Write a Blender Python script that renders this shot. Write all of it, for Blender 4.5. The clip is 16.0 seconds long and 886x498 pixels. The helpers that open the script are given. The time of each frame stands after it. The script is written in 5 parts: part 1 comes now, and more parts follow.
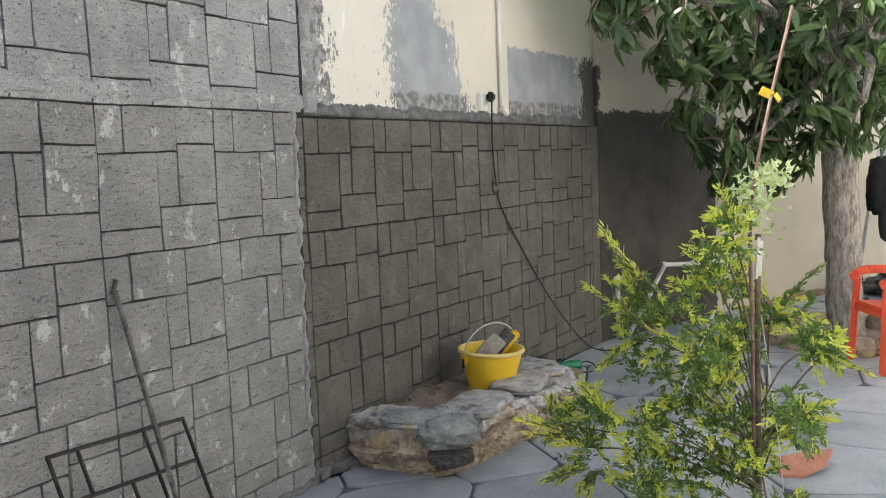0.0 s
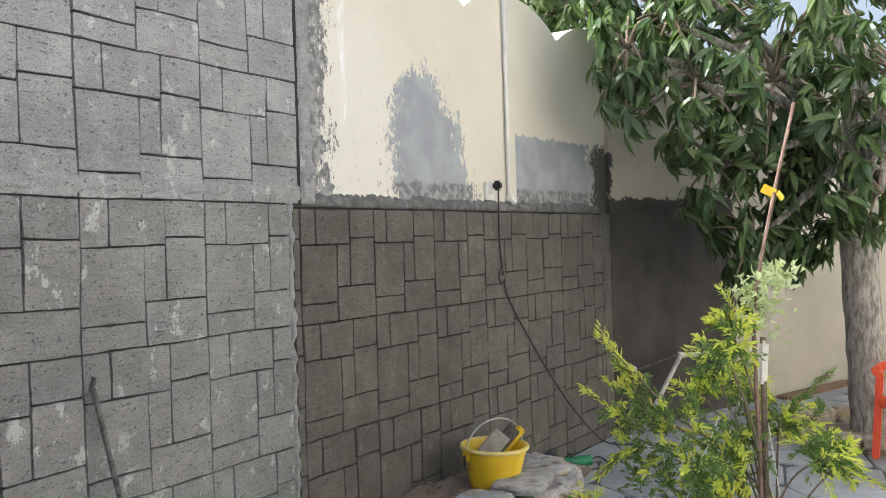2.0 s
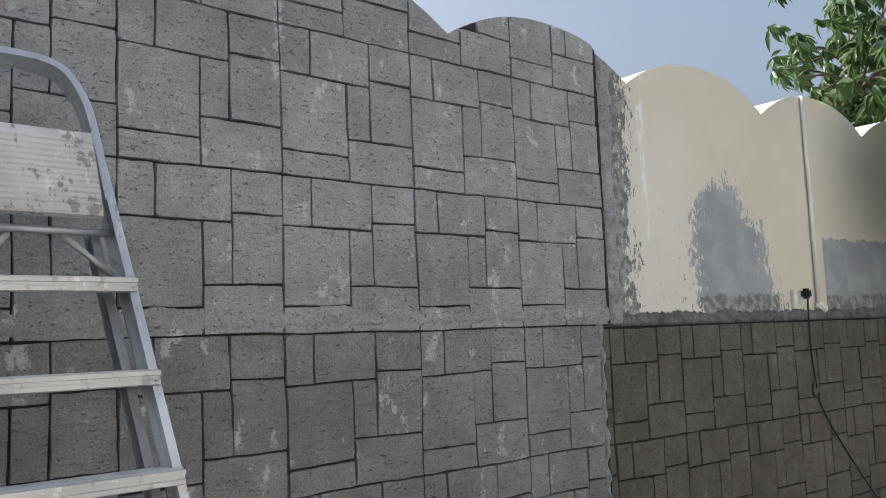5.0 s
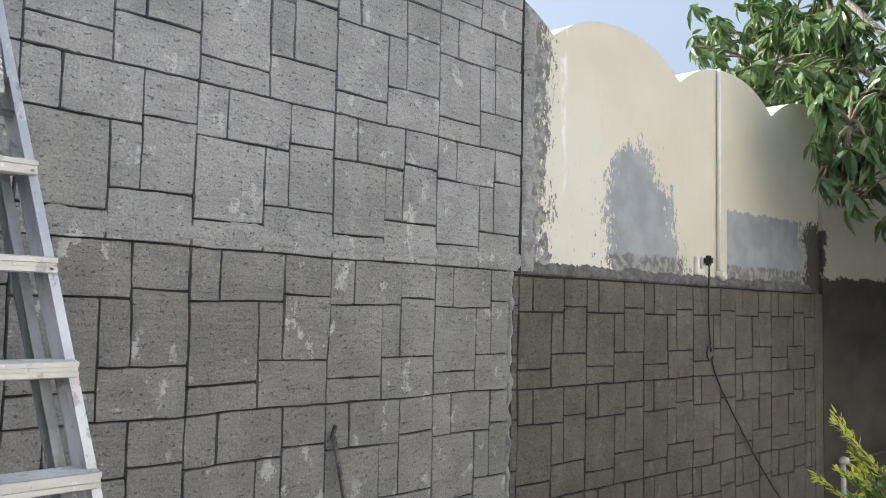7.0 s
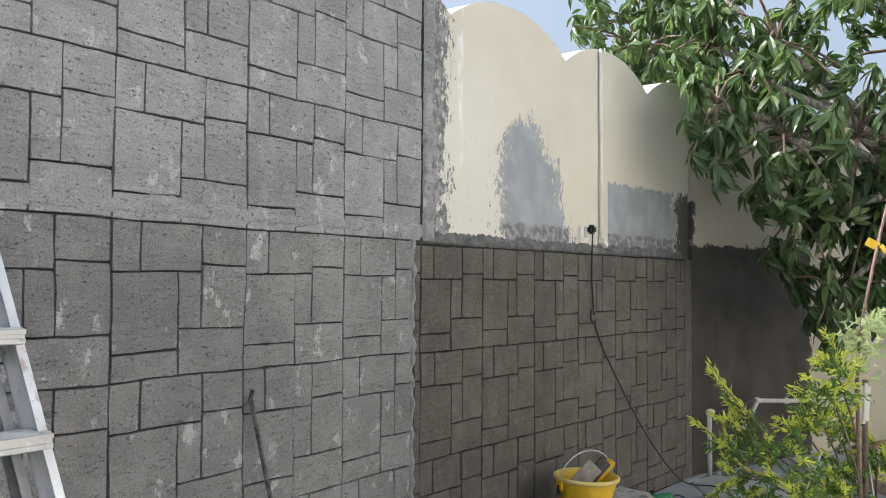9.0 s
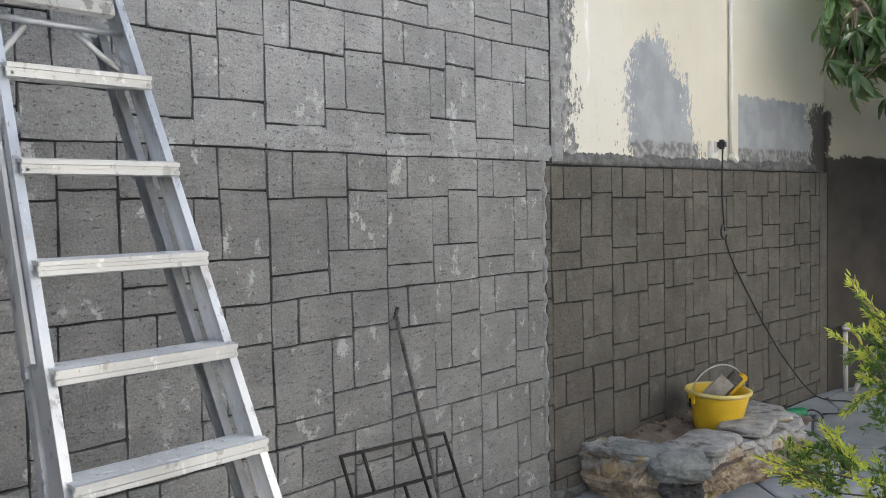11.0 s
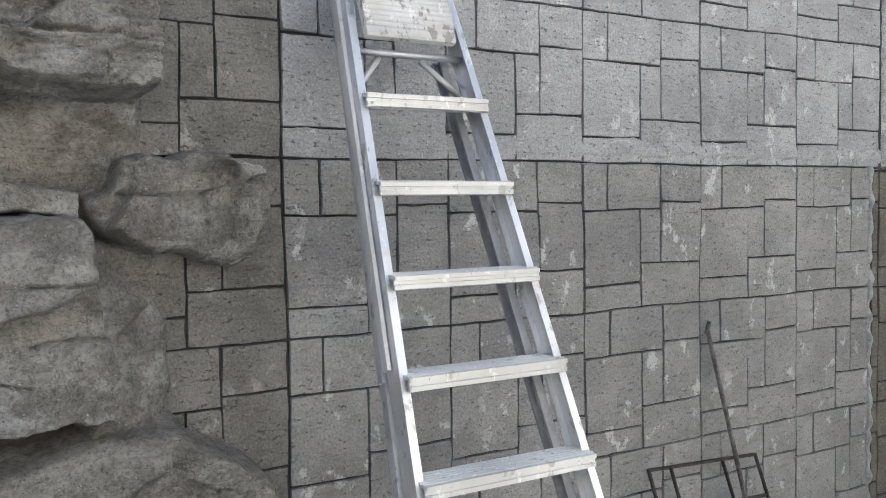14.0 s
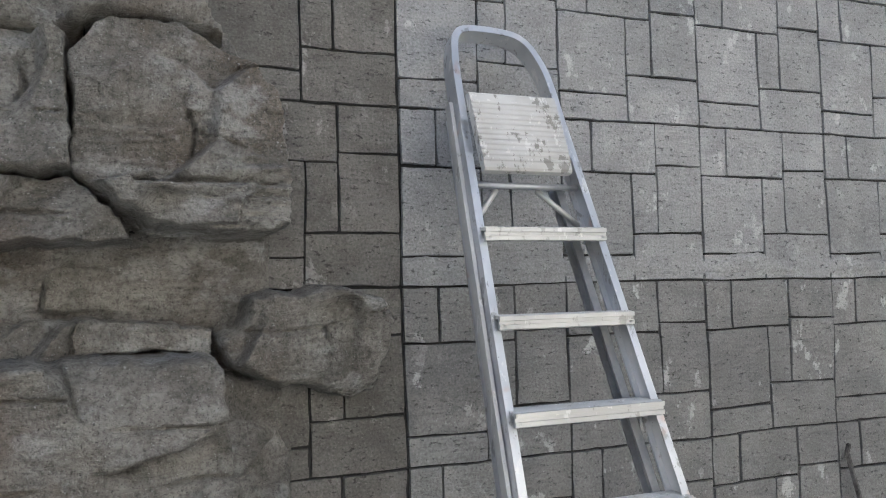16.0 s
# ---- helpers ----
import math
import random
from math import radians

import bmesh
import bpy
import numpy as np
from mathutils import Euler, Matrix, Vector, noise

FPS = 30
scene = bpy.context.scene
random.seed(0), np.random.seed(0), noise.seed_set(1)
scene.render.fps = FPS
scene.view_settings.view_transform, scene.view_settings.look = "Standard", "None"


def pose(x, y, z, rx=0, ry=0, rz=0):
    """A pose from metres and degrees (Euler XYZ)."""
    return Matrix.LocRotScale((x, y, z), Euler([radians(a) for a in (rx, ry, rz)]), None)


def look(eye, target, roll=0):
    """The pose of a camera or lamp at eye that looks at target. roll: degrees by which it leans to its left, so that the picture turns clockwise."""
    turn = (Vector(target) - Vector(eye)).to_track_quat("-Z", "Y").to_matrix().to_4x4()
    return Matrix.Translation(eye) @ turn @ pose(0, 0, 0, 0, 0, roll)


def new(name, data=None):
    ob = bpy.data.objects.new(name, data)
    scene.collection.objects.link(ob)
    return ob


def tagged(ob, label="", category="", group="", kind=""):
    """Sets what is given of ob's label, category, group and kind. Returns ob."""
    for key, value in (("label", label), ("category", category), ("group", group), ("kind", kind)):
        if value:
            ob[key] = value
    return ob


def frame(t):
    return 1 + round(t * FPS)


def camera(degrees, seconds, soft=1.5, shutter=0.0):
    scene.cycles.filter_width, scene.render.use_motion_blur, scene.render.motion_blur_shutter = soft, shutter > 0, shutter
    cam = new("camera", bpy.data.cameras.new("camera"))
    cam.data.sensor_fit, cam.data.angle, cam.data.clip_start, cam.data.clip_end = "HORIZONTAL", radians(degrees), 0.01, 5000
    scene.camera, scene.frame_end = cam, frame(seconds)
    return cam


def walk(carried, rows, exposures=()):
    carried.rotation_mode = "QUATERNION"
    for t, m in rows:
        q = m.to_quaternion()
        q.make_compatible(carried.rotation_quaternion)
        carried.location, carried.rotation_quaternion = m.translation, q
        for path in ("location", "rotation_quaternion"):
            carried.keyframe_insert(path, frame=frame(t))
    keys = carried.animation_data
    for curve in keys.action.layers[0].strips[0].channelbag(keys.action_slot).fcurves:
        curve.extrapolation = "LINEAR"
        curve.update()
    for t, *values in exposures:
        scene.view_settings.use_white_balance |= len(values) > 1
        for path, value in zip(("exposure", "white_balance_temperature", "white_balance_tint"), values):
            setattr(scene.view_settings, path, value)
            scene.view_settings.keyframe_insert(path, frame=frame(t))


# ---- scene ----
cam = camera(53.1, 16.0, 1.0)
EXPOSURES = [(t, e, k, 8.0) for t, e, k in ((0.0, 1.42, 6050.0), (2.0, 1.42, 6050.0), (2.5, 1.26, 6050.0), (3.0, 1.26, 6000.0), (3.5, 0.80, 5900.0), (4.2, 0.35, 5800.0), (6.3, 1.25, 5900.0),
                                            (8.2, 1.20, 5950.0), (10.5, 1.28, 5900.0), (13.0, 1.59, 5850.0), (15.0, 1.49, 5850.0), (16.0, 1.21, 5850.0))]
PATH = [
    (0, (0.112, -2.351, 1.256), (1.844, -1.368, 1.067), -2.3),
    (0.5, (0.113, -2.359, 1.253), (1.841, -1.367, 1.076), -2.2),
    (1, (0.12, -2.365, 1.269), (1.858, -1.386, 1.13), -1.7),
    (1.5, (0.174, -2.387, 1.288), (1.921, -1.417, 1.208), -1.4),
    (2, (0.255, -2.403, 1.317), (1.968, -1.372, 1.303), -1.8),
    (2.5, (0.259, -2.386, 1.335), (1.912, -1.262, 1.384), -2.4),
    (2.9, (0.204, -2.432, 1.407), (1.772, -1.193, 1.49), -2.7),
    (3, (0.156, -2.412, 1.406), (1.72, -1.169, 1.509), -2.8),
    (3.5, (0.092, -2.416, 1.448), (1.56, -1.068, 1.61), -2.9),
    (4, (0.082, -2.413, 1.468), (1.45, -0.968, 1.67), -3.0),
    (4.2, (0.075, -2.416, 1.47), (1.41, -0.942, 1.684), -2.9),
    (6.3, (0.019, -2.284, 1.397), (1.378, -0.826, 1.554), -0.4),
    (6.5, (0.03, -2.304, 1.381), (1.407, -0.861, 1.528), 0.1),
    (7, (0.061, -2.319, 1.327), (1.537, -0.977, 1.463), 1.2),
    (7.5, (0.089, -2.337, 1.302), (1.663, -1.109, 1.418), 1.6),
    (8, (-0.005, -2.31, 1.284), (1.641, -1.178, 1.384), 0.9),
    (8.2, (-0.047, -2.305, 1.288), (1.614, -1.193, 1.376), 0.7),
    (10.3, (-0.223, -2.397, 1.32), (1.363, -1.179, 1.308), -1.0),
    (10.5, (-0.241, -2.385, 1.318), (1.323, -1.139, 1.283), -0.9),
    (11, (-0.273, -2.354, 1.299), (1.214, -1.02, 1.204), -1.2),
    (11.5, (-0.317, -2.335, 1.3), (1.072, -0.902, 1.169), -1.5),
    (12, (-0.353, -2.316, 1.314), (0.935, -0.793, 1.167), -1.4),
    (12.5, (-0.376, -2.306, 1.314), (0.822, -0.711, 1.166), -1.2),
    (13, (-0.387, -2.297, 1.318), (0.738, -0.65, 1.171), -1.1),
    (13.5, (-0.389, -2.289, 1.329), (0.681, -0.605, 1.201), -1.0),
    (14, (-0.39, -2.286, 1.357), (0.627, -0.566, 1.263), -0.9),
    (14.5, (-0.393, -2.286, 1.39), (0.566, -0.531, 1.343), -0.9),
    (15, (-0.393, -2.284, 1.421), (0.513, -0.501, 1.427), -1.1),
    (15.5, (-0.397, -2.283, 1.449), (0.453, -0.473, 1.508), -1.4),
    (16, (-0.402, -2.289, 1.467), (0.39, -0.456, 1.575), -1.6),
]
walk(cam, [(t, look(eye, target, roll)) for t, eye, target, roll in PATH], EXPOSURES)

# ---- light ----
SUN_DIR = Vector((-0.38, 0.62, 0.47)).normalized()
world = bpy.data.worlds.new("sky_world")
scene.world = world
world.use_nodes = True
wn = world.node_tree.nodes
sky = wn.new("ShaderNodeTexSky")
sky.sky_type = "NISHITA"
sky.sun_disc = False
sky.sun_elevation = math.asin(SUN_DIR.z)
sky.sun_rotation = math.atan2(SUN_DIR.x, SUN_DIR.y)
sky.air_density, sky.dust_density, sky.ozone_density = 0.95, 9.0, 1.0
haze = wn.new("ShaderNodeHueSaturation")
haze.inputs["Saturation"].default_value = 0.62
world.node_tree.links.new(sky.outputs[0], haze.inputs["Color"])
world.node_tree.links.new(haze.outputs[0], wn["Background"].inputs[0])
wn["Background"].inputs[1].default_value = 0.15
sun = new("sun", bpy.data.lights.new("sun", "SUN"))
sun.data.energy, sun.data.angle, sun.data.color = 2.2, radians(2.0), (1.0, 0.95, 0.87)
sun.matrix_world = look((0, 0, 30), Vector((0, 0, 30)) - SUN_DIR)

FLOOR = -0.09


# ---- material tools ----
class Nodes:
    """Short ways to write a node tree."""

    def __init__(self, name):
        self.m = bpy.data.materials.new(name)
        self.m.use_nodes = True
        self.t = self.m.node_tree
        self.out = self.t.nodes["Principled BSDF"]
        self.geo = self.t.nodes.new("ShaderNodeNewGeometry")
        self.pos = self.geo.outputs["Position"]

    def put(self, socket, value):
        if hasattr(value, "is_linked"):
            self.t.links.new(value, socket)
        elif isinstance(value, tuple) and len(value) == 3 and socket.type == "RGBA":
            socket.default_value = (*value, 1)
        else:
            socket.default_value = value

    def math(self, op, a, b=0.0, clamp=False):
        n = self.t.nodes.new("ShaderNodeMath")
        n.operation, n.use_clamp = op, clamp
        self.put(n.inputs[0], a), self.put(n.inputs[1], b)
        return n.outputs[0]

    def noise(self, scale, detail=4.0, stretch=(1, 1, 1), rough=0.55, shift=0.0):
        mp = self.t.nodes.new("ShaderNodeMapping")
        mp.inputs["Scale"].default_value = stretch
        mp.inputs["Location"].default_value = (shift, shift * 0.7, shift * 1.3)
        self.t.links.new(self.pos, mp.inputs["Vector"])
        n = self.t.nodes.new("ShaderNodeTexNoise")
        n.inputs["Scale"].default_value, n.inputs["Detail"].default_value, n.inputs["Roughness"].default_value = scale, detail, rough
        self.t.links.new(mp.outputs[0], n.inputs["Vector"])
        return n.outputs[0]

    def step(self, v, lo, hi):
        n = self.t.nodes.new("ShaderNodeMapRange")
        n.interpolation_type = "SMOOTHSTEP"
        self.put(n.inputs[0], v)
        n.inputs[1].default_value, n.inputs[2].default_value = lo, hi
        return n.outputs[0]

    def mix(self, f, a, b):
        n = self.t.nodes.new("ShaderNodeMix")
        n.data_type = "RGBA"
        self.put(n.inputs[0], f), self.put(n.inputs[6], a), self.put(n.inputs[7], b)
        return n.outputs[2]

    def scaled(self, colour, f):
        n = self.t.nodes.new("ShaderNodeHueSaturation")
        self.put(n.inputs["Color"], colour), self.put(n.inputs["Value"], f)
        return n.outputs[0]

    def xyz(self):
        n = self.t.nodes.new("ShaderNodeSeparateXYZ")
        self.t.links.new(self.pos, n.inputs[0])
        return n.outputs

    def random(self):
        return self.t.nodes.new("ShaderNodeObjectInfo").outputs["Random"]

    def island(self):
        return self.geo.outputs["Random Per Island"]

    def bump(self, height, strength, distance=0.01):
        n = self.t.nodes.new("ShaderNodeBump")
        n.inputs["Strength"].default_value, n.inputs["Distance"].default_value = strength, distance
        self.put(n.inputs["Height"], height)
        self.t.links.new(n.outputs[0], self.out.inputs["Normal"])

    def done(self, colour, rough=0.85, metal=0.0):
        self.put(self.out.inputs["Base Color"], colour)
        self.put(self.out.inputs["Roughness"], rough)
        self.put(self.out.inputs["Metallic"], metal)
        return self.m


def plain(name, a, b, scale=12.0, fine=90.0, rough=0.7, metal=0.0, bump=0.3, vary=0.0, stretch=(1, 1, 1), distance=0.004):
    """Two colours in large and fine patches, with a fine relief."""
    n = Nodes(name)
    big, small = n.noise(scale, 5, stretch), n.noise(fine, 4, stretch, 0.6, 3.0)
    f = n.step(n.math("ADD", n.math("MULTIPLY", big, 0.65), n.math("MULTIPLY", small, 0.35)), 0.34, 0.66)
    c = n.mix(f, a, b)
    if vary:
        c = n.scaled(c, n.math("ADD", n.math("MULTIPLY", n.random(), 2 * vary), 1 - vary))
    n.bump(n.math("ADD", n.math("MULTIPLY", big, 0.5), small), bump, distance)
    return n.done(c, n.math("ADD", n.math("MULTIPLY", small, 0.2), rough - 0.1), metal)


def cement(name, a, b, scuff, scuffs, damp, joint=False):
    """Carved cement: mottled, pitted, with trowel drags and pale scuffs; damp darkens large patches of it."""
    n = Nodes(name)
    big, mid = n.noise(1.3, 3), n.noise(9, 5, (1, 1, 1), 0.6, 5)
    fine, drag = n.noise(140, 4, (1, 1, 1), 0.6), n.noise(26, 5, (0.45, 0.45, 2.2), 0.62, 9)
    pits = n.step(n.noise(92, 3, (0.6, 0.6, 1.2), 0.6, 4), 0.625, 0.67)
    c = n.mix(n.step(n.math("ADD", n.math("MULTIPLY", mid, 0.6), n.math("MULTIPLY", fine, 0.4)), 0.36, 0.66), a, b)
    c = n.scaled(c, n.math("ADD", n.math("MULTIPLY", n.step(big, 0.3, 0.7), damp), 1 - damp * 0.6))
    c = n.scaled(c, n.math("ADD", n.math("MULTIPLY", n.random(), 0.16), 0.92))
    s1 = n.step(n.noise(13, 7, (1, 1, 0.75), 0.66, 2), 0.585, 0.625)
    s2 = n.step(n.noise(4.5, 2, (1, 1, 1), 0.5, 7), 0.42, 0.56)
    c = n.mix(n.math("MULTIPLY", n.math("MULTIPLY", s1, s2), scuffs), c, scuff)
    c = n.mix(n.math("MULTIPLY", pits, 0.7), c, (a[0] * 0.35, a[1] * 0.35, a[2] * 0.35))
    h = n.math("ADD", n.math("MULTIPLY", drag, 0.9), n.math("MULTIPLY", fine, 0.35))
    h = n.math("ADD", h, n.math("MULTIPLY", mid, 1.2))
    h = n.math("SUBTRACT", h, n.math("MULTIPLY", pits, 0.6))
    c = n.scaled(c, n.math("ADD", n.math("MULTIPLY", fine, 0.7), 0.65))
    c = n.scaled(c, n.math("ADD", n.math("MULTIPLY", n.step(drag, 0.34, 0.50), 0.09), 0.92))
    grain = n.noise(190, 2, (1, 1, 1), 0.5, 15)
    c = n.mix(n.math("MULTIPLY", n.step(grain, 0.66, 0.71), 0.35), c, scuff)
    c = n.mix(n.math("MULTIPLY", n.step(grain, 0.34, 0.29), 0.6), c, (a[0] * 0.3, a[1] * 0.3, a[2] * 0.3))
    n.bump(h, 0.8, 0.010)
    return n.done(c, 0.9)


M = {}
M["panel"] = cement("primed_grey_cement", (0.25, 0.25, 0.252), (0.335, 0.335, 0.335), (0.54, 0.54, 0.54), 0.65, 0.22)
M["panel_low"] = cement("damp_grey_cement", (0.184, 0.182, 0.178), (0.254, 0.252, 0.246), (0.48, 0.48, 0.475), 0.7, 0.25)
M["dark"] = cement("damp_brown_cement", (0.088, 0.081, 0.069), (0.134, 0.124, 0.107), (0.24, 0.23, 0.2), 0.3, 0.2)
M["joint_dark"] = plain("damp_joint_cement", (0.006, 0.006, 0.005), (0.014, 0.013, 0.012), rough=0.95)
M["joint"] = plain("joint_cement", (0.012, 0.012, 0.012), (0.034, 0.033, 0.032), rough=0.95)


def rock_cement():
    """Weather-stained carved cement rock: grey crusts, brown hollows, grit and fine layers."""
    n = Nodes("carved_rock_cement")
    big, mid = n.noise(2.6, 4), n.noise(8, 7, (1, 1, 1.3), 0.7, 5)
    fine, grain = n.noise(85, 5, (1, 1, 1), 0.75), n.noise(210, 2, (1, 1, 1), 0.5, 7)
    c = n.mix(n.step(mid, 0.36, 0.66), (0.160, 0.149, 0.131), (0.300, 0.284, 0.256))
    c = n.mix(n.math("MULTIPLY", n.step(big, 0.54, 0.68), 0.6), c, (0.135, 0.104, 0.076))
    c = n.mix(n.math("MULTIPLY", n.step(n.noise(5, 5, (1, 1, 1.5), 0.6, 13), 0.55, 0.64), 0.6), c, (0.42, 0.41, 0.395))
    c = n.scaled(c, n.math("ADD", n.math("MULTIPLY", n.step(fine, 0.30, 0.60), 0.62), 0.64))
    rake = n.noise(30, 4, (0.35, 0.35, 2.6), 0.65, 19)
    c = n.scaled(c, n.math("ADD", n.math("MULTIPLY", n.step(rake, 0.36, 0.48), 0.16), 0.86))
    c = n.mix(n.math("MULTIPLY", n.step(n.noise(130, 2, (1, 1, 1), 0.5, 23), 0.69, 0.72), 0.7), c, (0.52, 0.51, 0.49))
    c = n.mix(n.math("MULTIPLY", n.step(grain, 0.64, 0.69), 0.5), c, (0.42, 0.41, 0.39))
    c = n.mix(n.math("MULTIPLY", n.step(grain, 0.36, 0.31), 0.7), c, (0.05, 0.047, 0.042))
    h = n.math("ADD", n.math("ADD", n.math("MULTIPLY", mid, 0.8), n.math("MULTIPLY", rake, 0.6)), n.math("ADD", n.math("MULTIPLY", fine, 0.8), n.math("MULTIPLY", grain, 0.5)))
    n.bump(h, 1.0, 0.017)
    return n.done(c, 0.93)


M["rock"] = rock_cement()
M["raw"] = cement("raw_brown_grey_cement", (0.118, 0.111, 0.100), (0.185, 0.177, 0.163), (0.40, 0.39, 0.37), 0.5, 0.35)
M["smear"] = plain("fresh_grey_mortar", (0.10, 0.10, 0.098), (0.21, 0.21, 0.205), 22, 120, 0.95, 0, 0.9, distance=0.012)
M["edge"] = plain("pale_mortar_edge", (0.20, 0.205, 0.20), (0.34, 0.345, 0.34), 20, 110, 0.95, 0, 0.8, distance=0.01)


def painted_wall():
    """Cream wall paint with knocked-off and skimmed patches of grey cement."""
    n = Nodes("cream_wall_paint")
    x, y, z = n.xyz()
    rag = n.math("SUBTRACT", n.noise(7, 6, (1, 1, 1), 0.68), 0.5)
    rag2 = n.math("SUBTRACT", n.noise(16, 5, (1, 1, 0.6), 0.7, 6), 0.5)
    rag3 = n.math("SUBTRACT", n.noise(52, 4, (1, 1, 0.5), 0.7, 16), 0.5)
    wob = n.math("ADD", n.math("ADD", n.math("MULTIPLY", rag, 0.26), n.math("MULTIPLY", rag2, 0.28)), n.math("MULTIPLY", rag3, 0.42))
    xs, zs = n.math("ADD", x, wob), n.math("ADD", z, wob)
    big = n.noise(1.7, 4)
    cream = n.mix(n.step(big, 0.3, 0.7), (0.61, 0.575, 0.475), (0.66, 0.625, 0.525))
    bare = n.math("MULTIPLY", n.step(xs, 3.85, 3.72), n.step(z, 2.75, 2.0))
    cream = n.mix(n.math("MULTIPLY", bare, 0.6), cream, (0.68, 0.665, 0.615))
    streak = n.math("ABSOLUTE", n.math("ADD", n.math("SUBTRACT", x, 3.44), n.math("MULTIPLY", rag2, 0.05)))
    streak = n.math("MULTIPLY", n.step(streak, 0.035, 0.004), n.step(n.noise(9, 4, (1, 1, 0.4), 0.6, 27), 0.46, 0.54))
    cream = n.mix(n.math("MULTIPLY", streak, n.step(z, 1.62, 1.8)), cream, (0.80, 0.80, 0.80))
    grime = n.math("MULTIPLY", n.step(n.noise(5, 5, (3, 3, 0.5), 0.6, 2), 0.52, 0.75), 0.07)
    cream = n.mix(grime, cream, (0.42, 0.38, 0.29))
    skim = n.mix(n.step(n.noise(6, 5), 0.35, 0.65), (0.28, 0.297, 0.318), (0.35, 0.367, 0.387))
    mortar = n.mix(n.step(n.noise(28, 5), 0.4, 0.62), (0.15, 0.15, 0.15), (0.30, 0.30, 0.30))
    # strip beside the carved panel
    strip = n.step(xs, 3.34, 3.31)
    # tall skimmed patch with a peaked top
    lean = n.math("ADD", xs, n.math("MULTIPLY", n.math("SUBTRACT", z, 1.6), 0.45))
    left = n.step(xs, 3.80, 3.815)
    right = n.step(lean, 4.52, 4.505)
    bow = n.math("SUBTRACT", xs, 4.04)
    peak = n.math("ADD", n.math("MULTIPLY", n.math("MULTIPLY", bow, bow), 2.2), zs)
    top = n.step(peak, 2.20, 2.185)
    patch = n.math("MULTIPLY", n.math("MULTIPLY", left, right), top)
    # low skimmed patch beyond the conduit
    zs2 = n.math("ADD", z, n.math("MULTIPLY", rag2, 0.10))
    low = n.math("MULTIPLY", n.math("MULTIPLY", n.step(x, 5.000, 5.010), n.step(zs2, 1.955, 1.945)), n.step(xs, 6.05, 6.035))
    chips = n.math("MULTIPLY", n.step(n.noise(38, 3, (1, 1, 0.5), 0.6, 8), 0.64, 0.66),
                   n.math("MULTIPLY", n.step(z, 2.2, 1.62), n.step(x, 4.1, 3.7)))
    chips = n.math("MULTIPLY", chips, n.step(x, 3.40, 3.7))
    end = n.math("MULTIPLY", n.step(xs, 6.06, 6.08), n.step(zs, 1.95, 1.93))
    c = n.mix(strip, cream, mortar)
    skim = n.mix(n.step(n.math("ADD", z, n.math("MULTIPLY", rag, 0.10)), 1.635, 1.615), skim, mortar)
    c = n.mix(n.math("MAXIMUM", patch, low), c, skim)
    c = n.mix(chips, c, (0.2, 0.2, 0.2))
    c = n.mix(end, c, (0.085, 0.078, 0.068))
    raw = n.math("MAXIMUM", n.math("MAXIMUM", strip, end), n.math("MAXIMUM", n.math("MAXIMUM", patch, low), chips))
    fine = n.noise(120, 4)
    n.bump(n.math("SUBTRACT", n.math("MULTIPLY", fine, 0.35), n.math("MULTIPLY", raw, 1.0)), 0.5, 0.006)
    return n.done(c, 0.8)


M["cream"] = painted_wall()


def far_wall_paint():
    """Cream paint above a ragged line, darkened to stand for the tree's shade; brown cement render below it."""
    n = Nodes("shaded_cream_wall_with_render")
    x, y, z = n.xyz()
    rag = n.math("SUBTRACT", n.noise(14, 6, (1, 1, 1), 0.7), 0.5)
    zs, xs = n.math("ADD", z, n.math("MULTIPLY", rag, 0.16)), n.math("ADD", x, n.math("MULTIPLY", rag, 0.2))
    big = n.noise(1.6, 4)
    # Darker than the nearer walls' cream: tree shade mixed into the paint colour.
    cream = n.mix(n.step(big, 0.3, 0.7), (0.42, 0.385, 0.305), (0.49, 0.45, 0.365))
    brown = n.mix(n.step(n.noise(3.5, 5), 0.35, 0.65), (0.040, 0.035, 0.029), (0.066, 0.059, 0.050))
    low = n.math("MULTIPLY", n.step(zs, 1.605, 1.59), n.step(xs, 7.72, 7.70))
    strip = n.math("MULTIPLY", n.step(xs, 6.34, 6.32), n.step(zs, 1.94, 1.92))
    fine = n.noise(110, 4)
    n.bump(fine, 0.3, 0.004)
    return n.done(n.mix(n.math("MAXIMUM", low, strip), cream, brown), 0.85)


M["far"] = far_wall_paint()
M["stone"] = plain("blue_grey_flagstone", (0.235, 0.252, 0.268), (0.375, 0.392, 0.405), 3.5, 60, 0.55, 0, 0.3, 0.14)
M["ground"] = plain("grey_concrete", (0.07, 0.074, 0.078), (0.125, 0.13, 0.135), 2, 50, 0.9)
M["soil"] = plain("brown_sandy_soil", (0.17, 0.125, 0.09), (0.30, 0.235, 0.18), 9, 80, 0.95, 0, 1.0, distance=0.015)


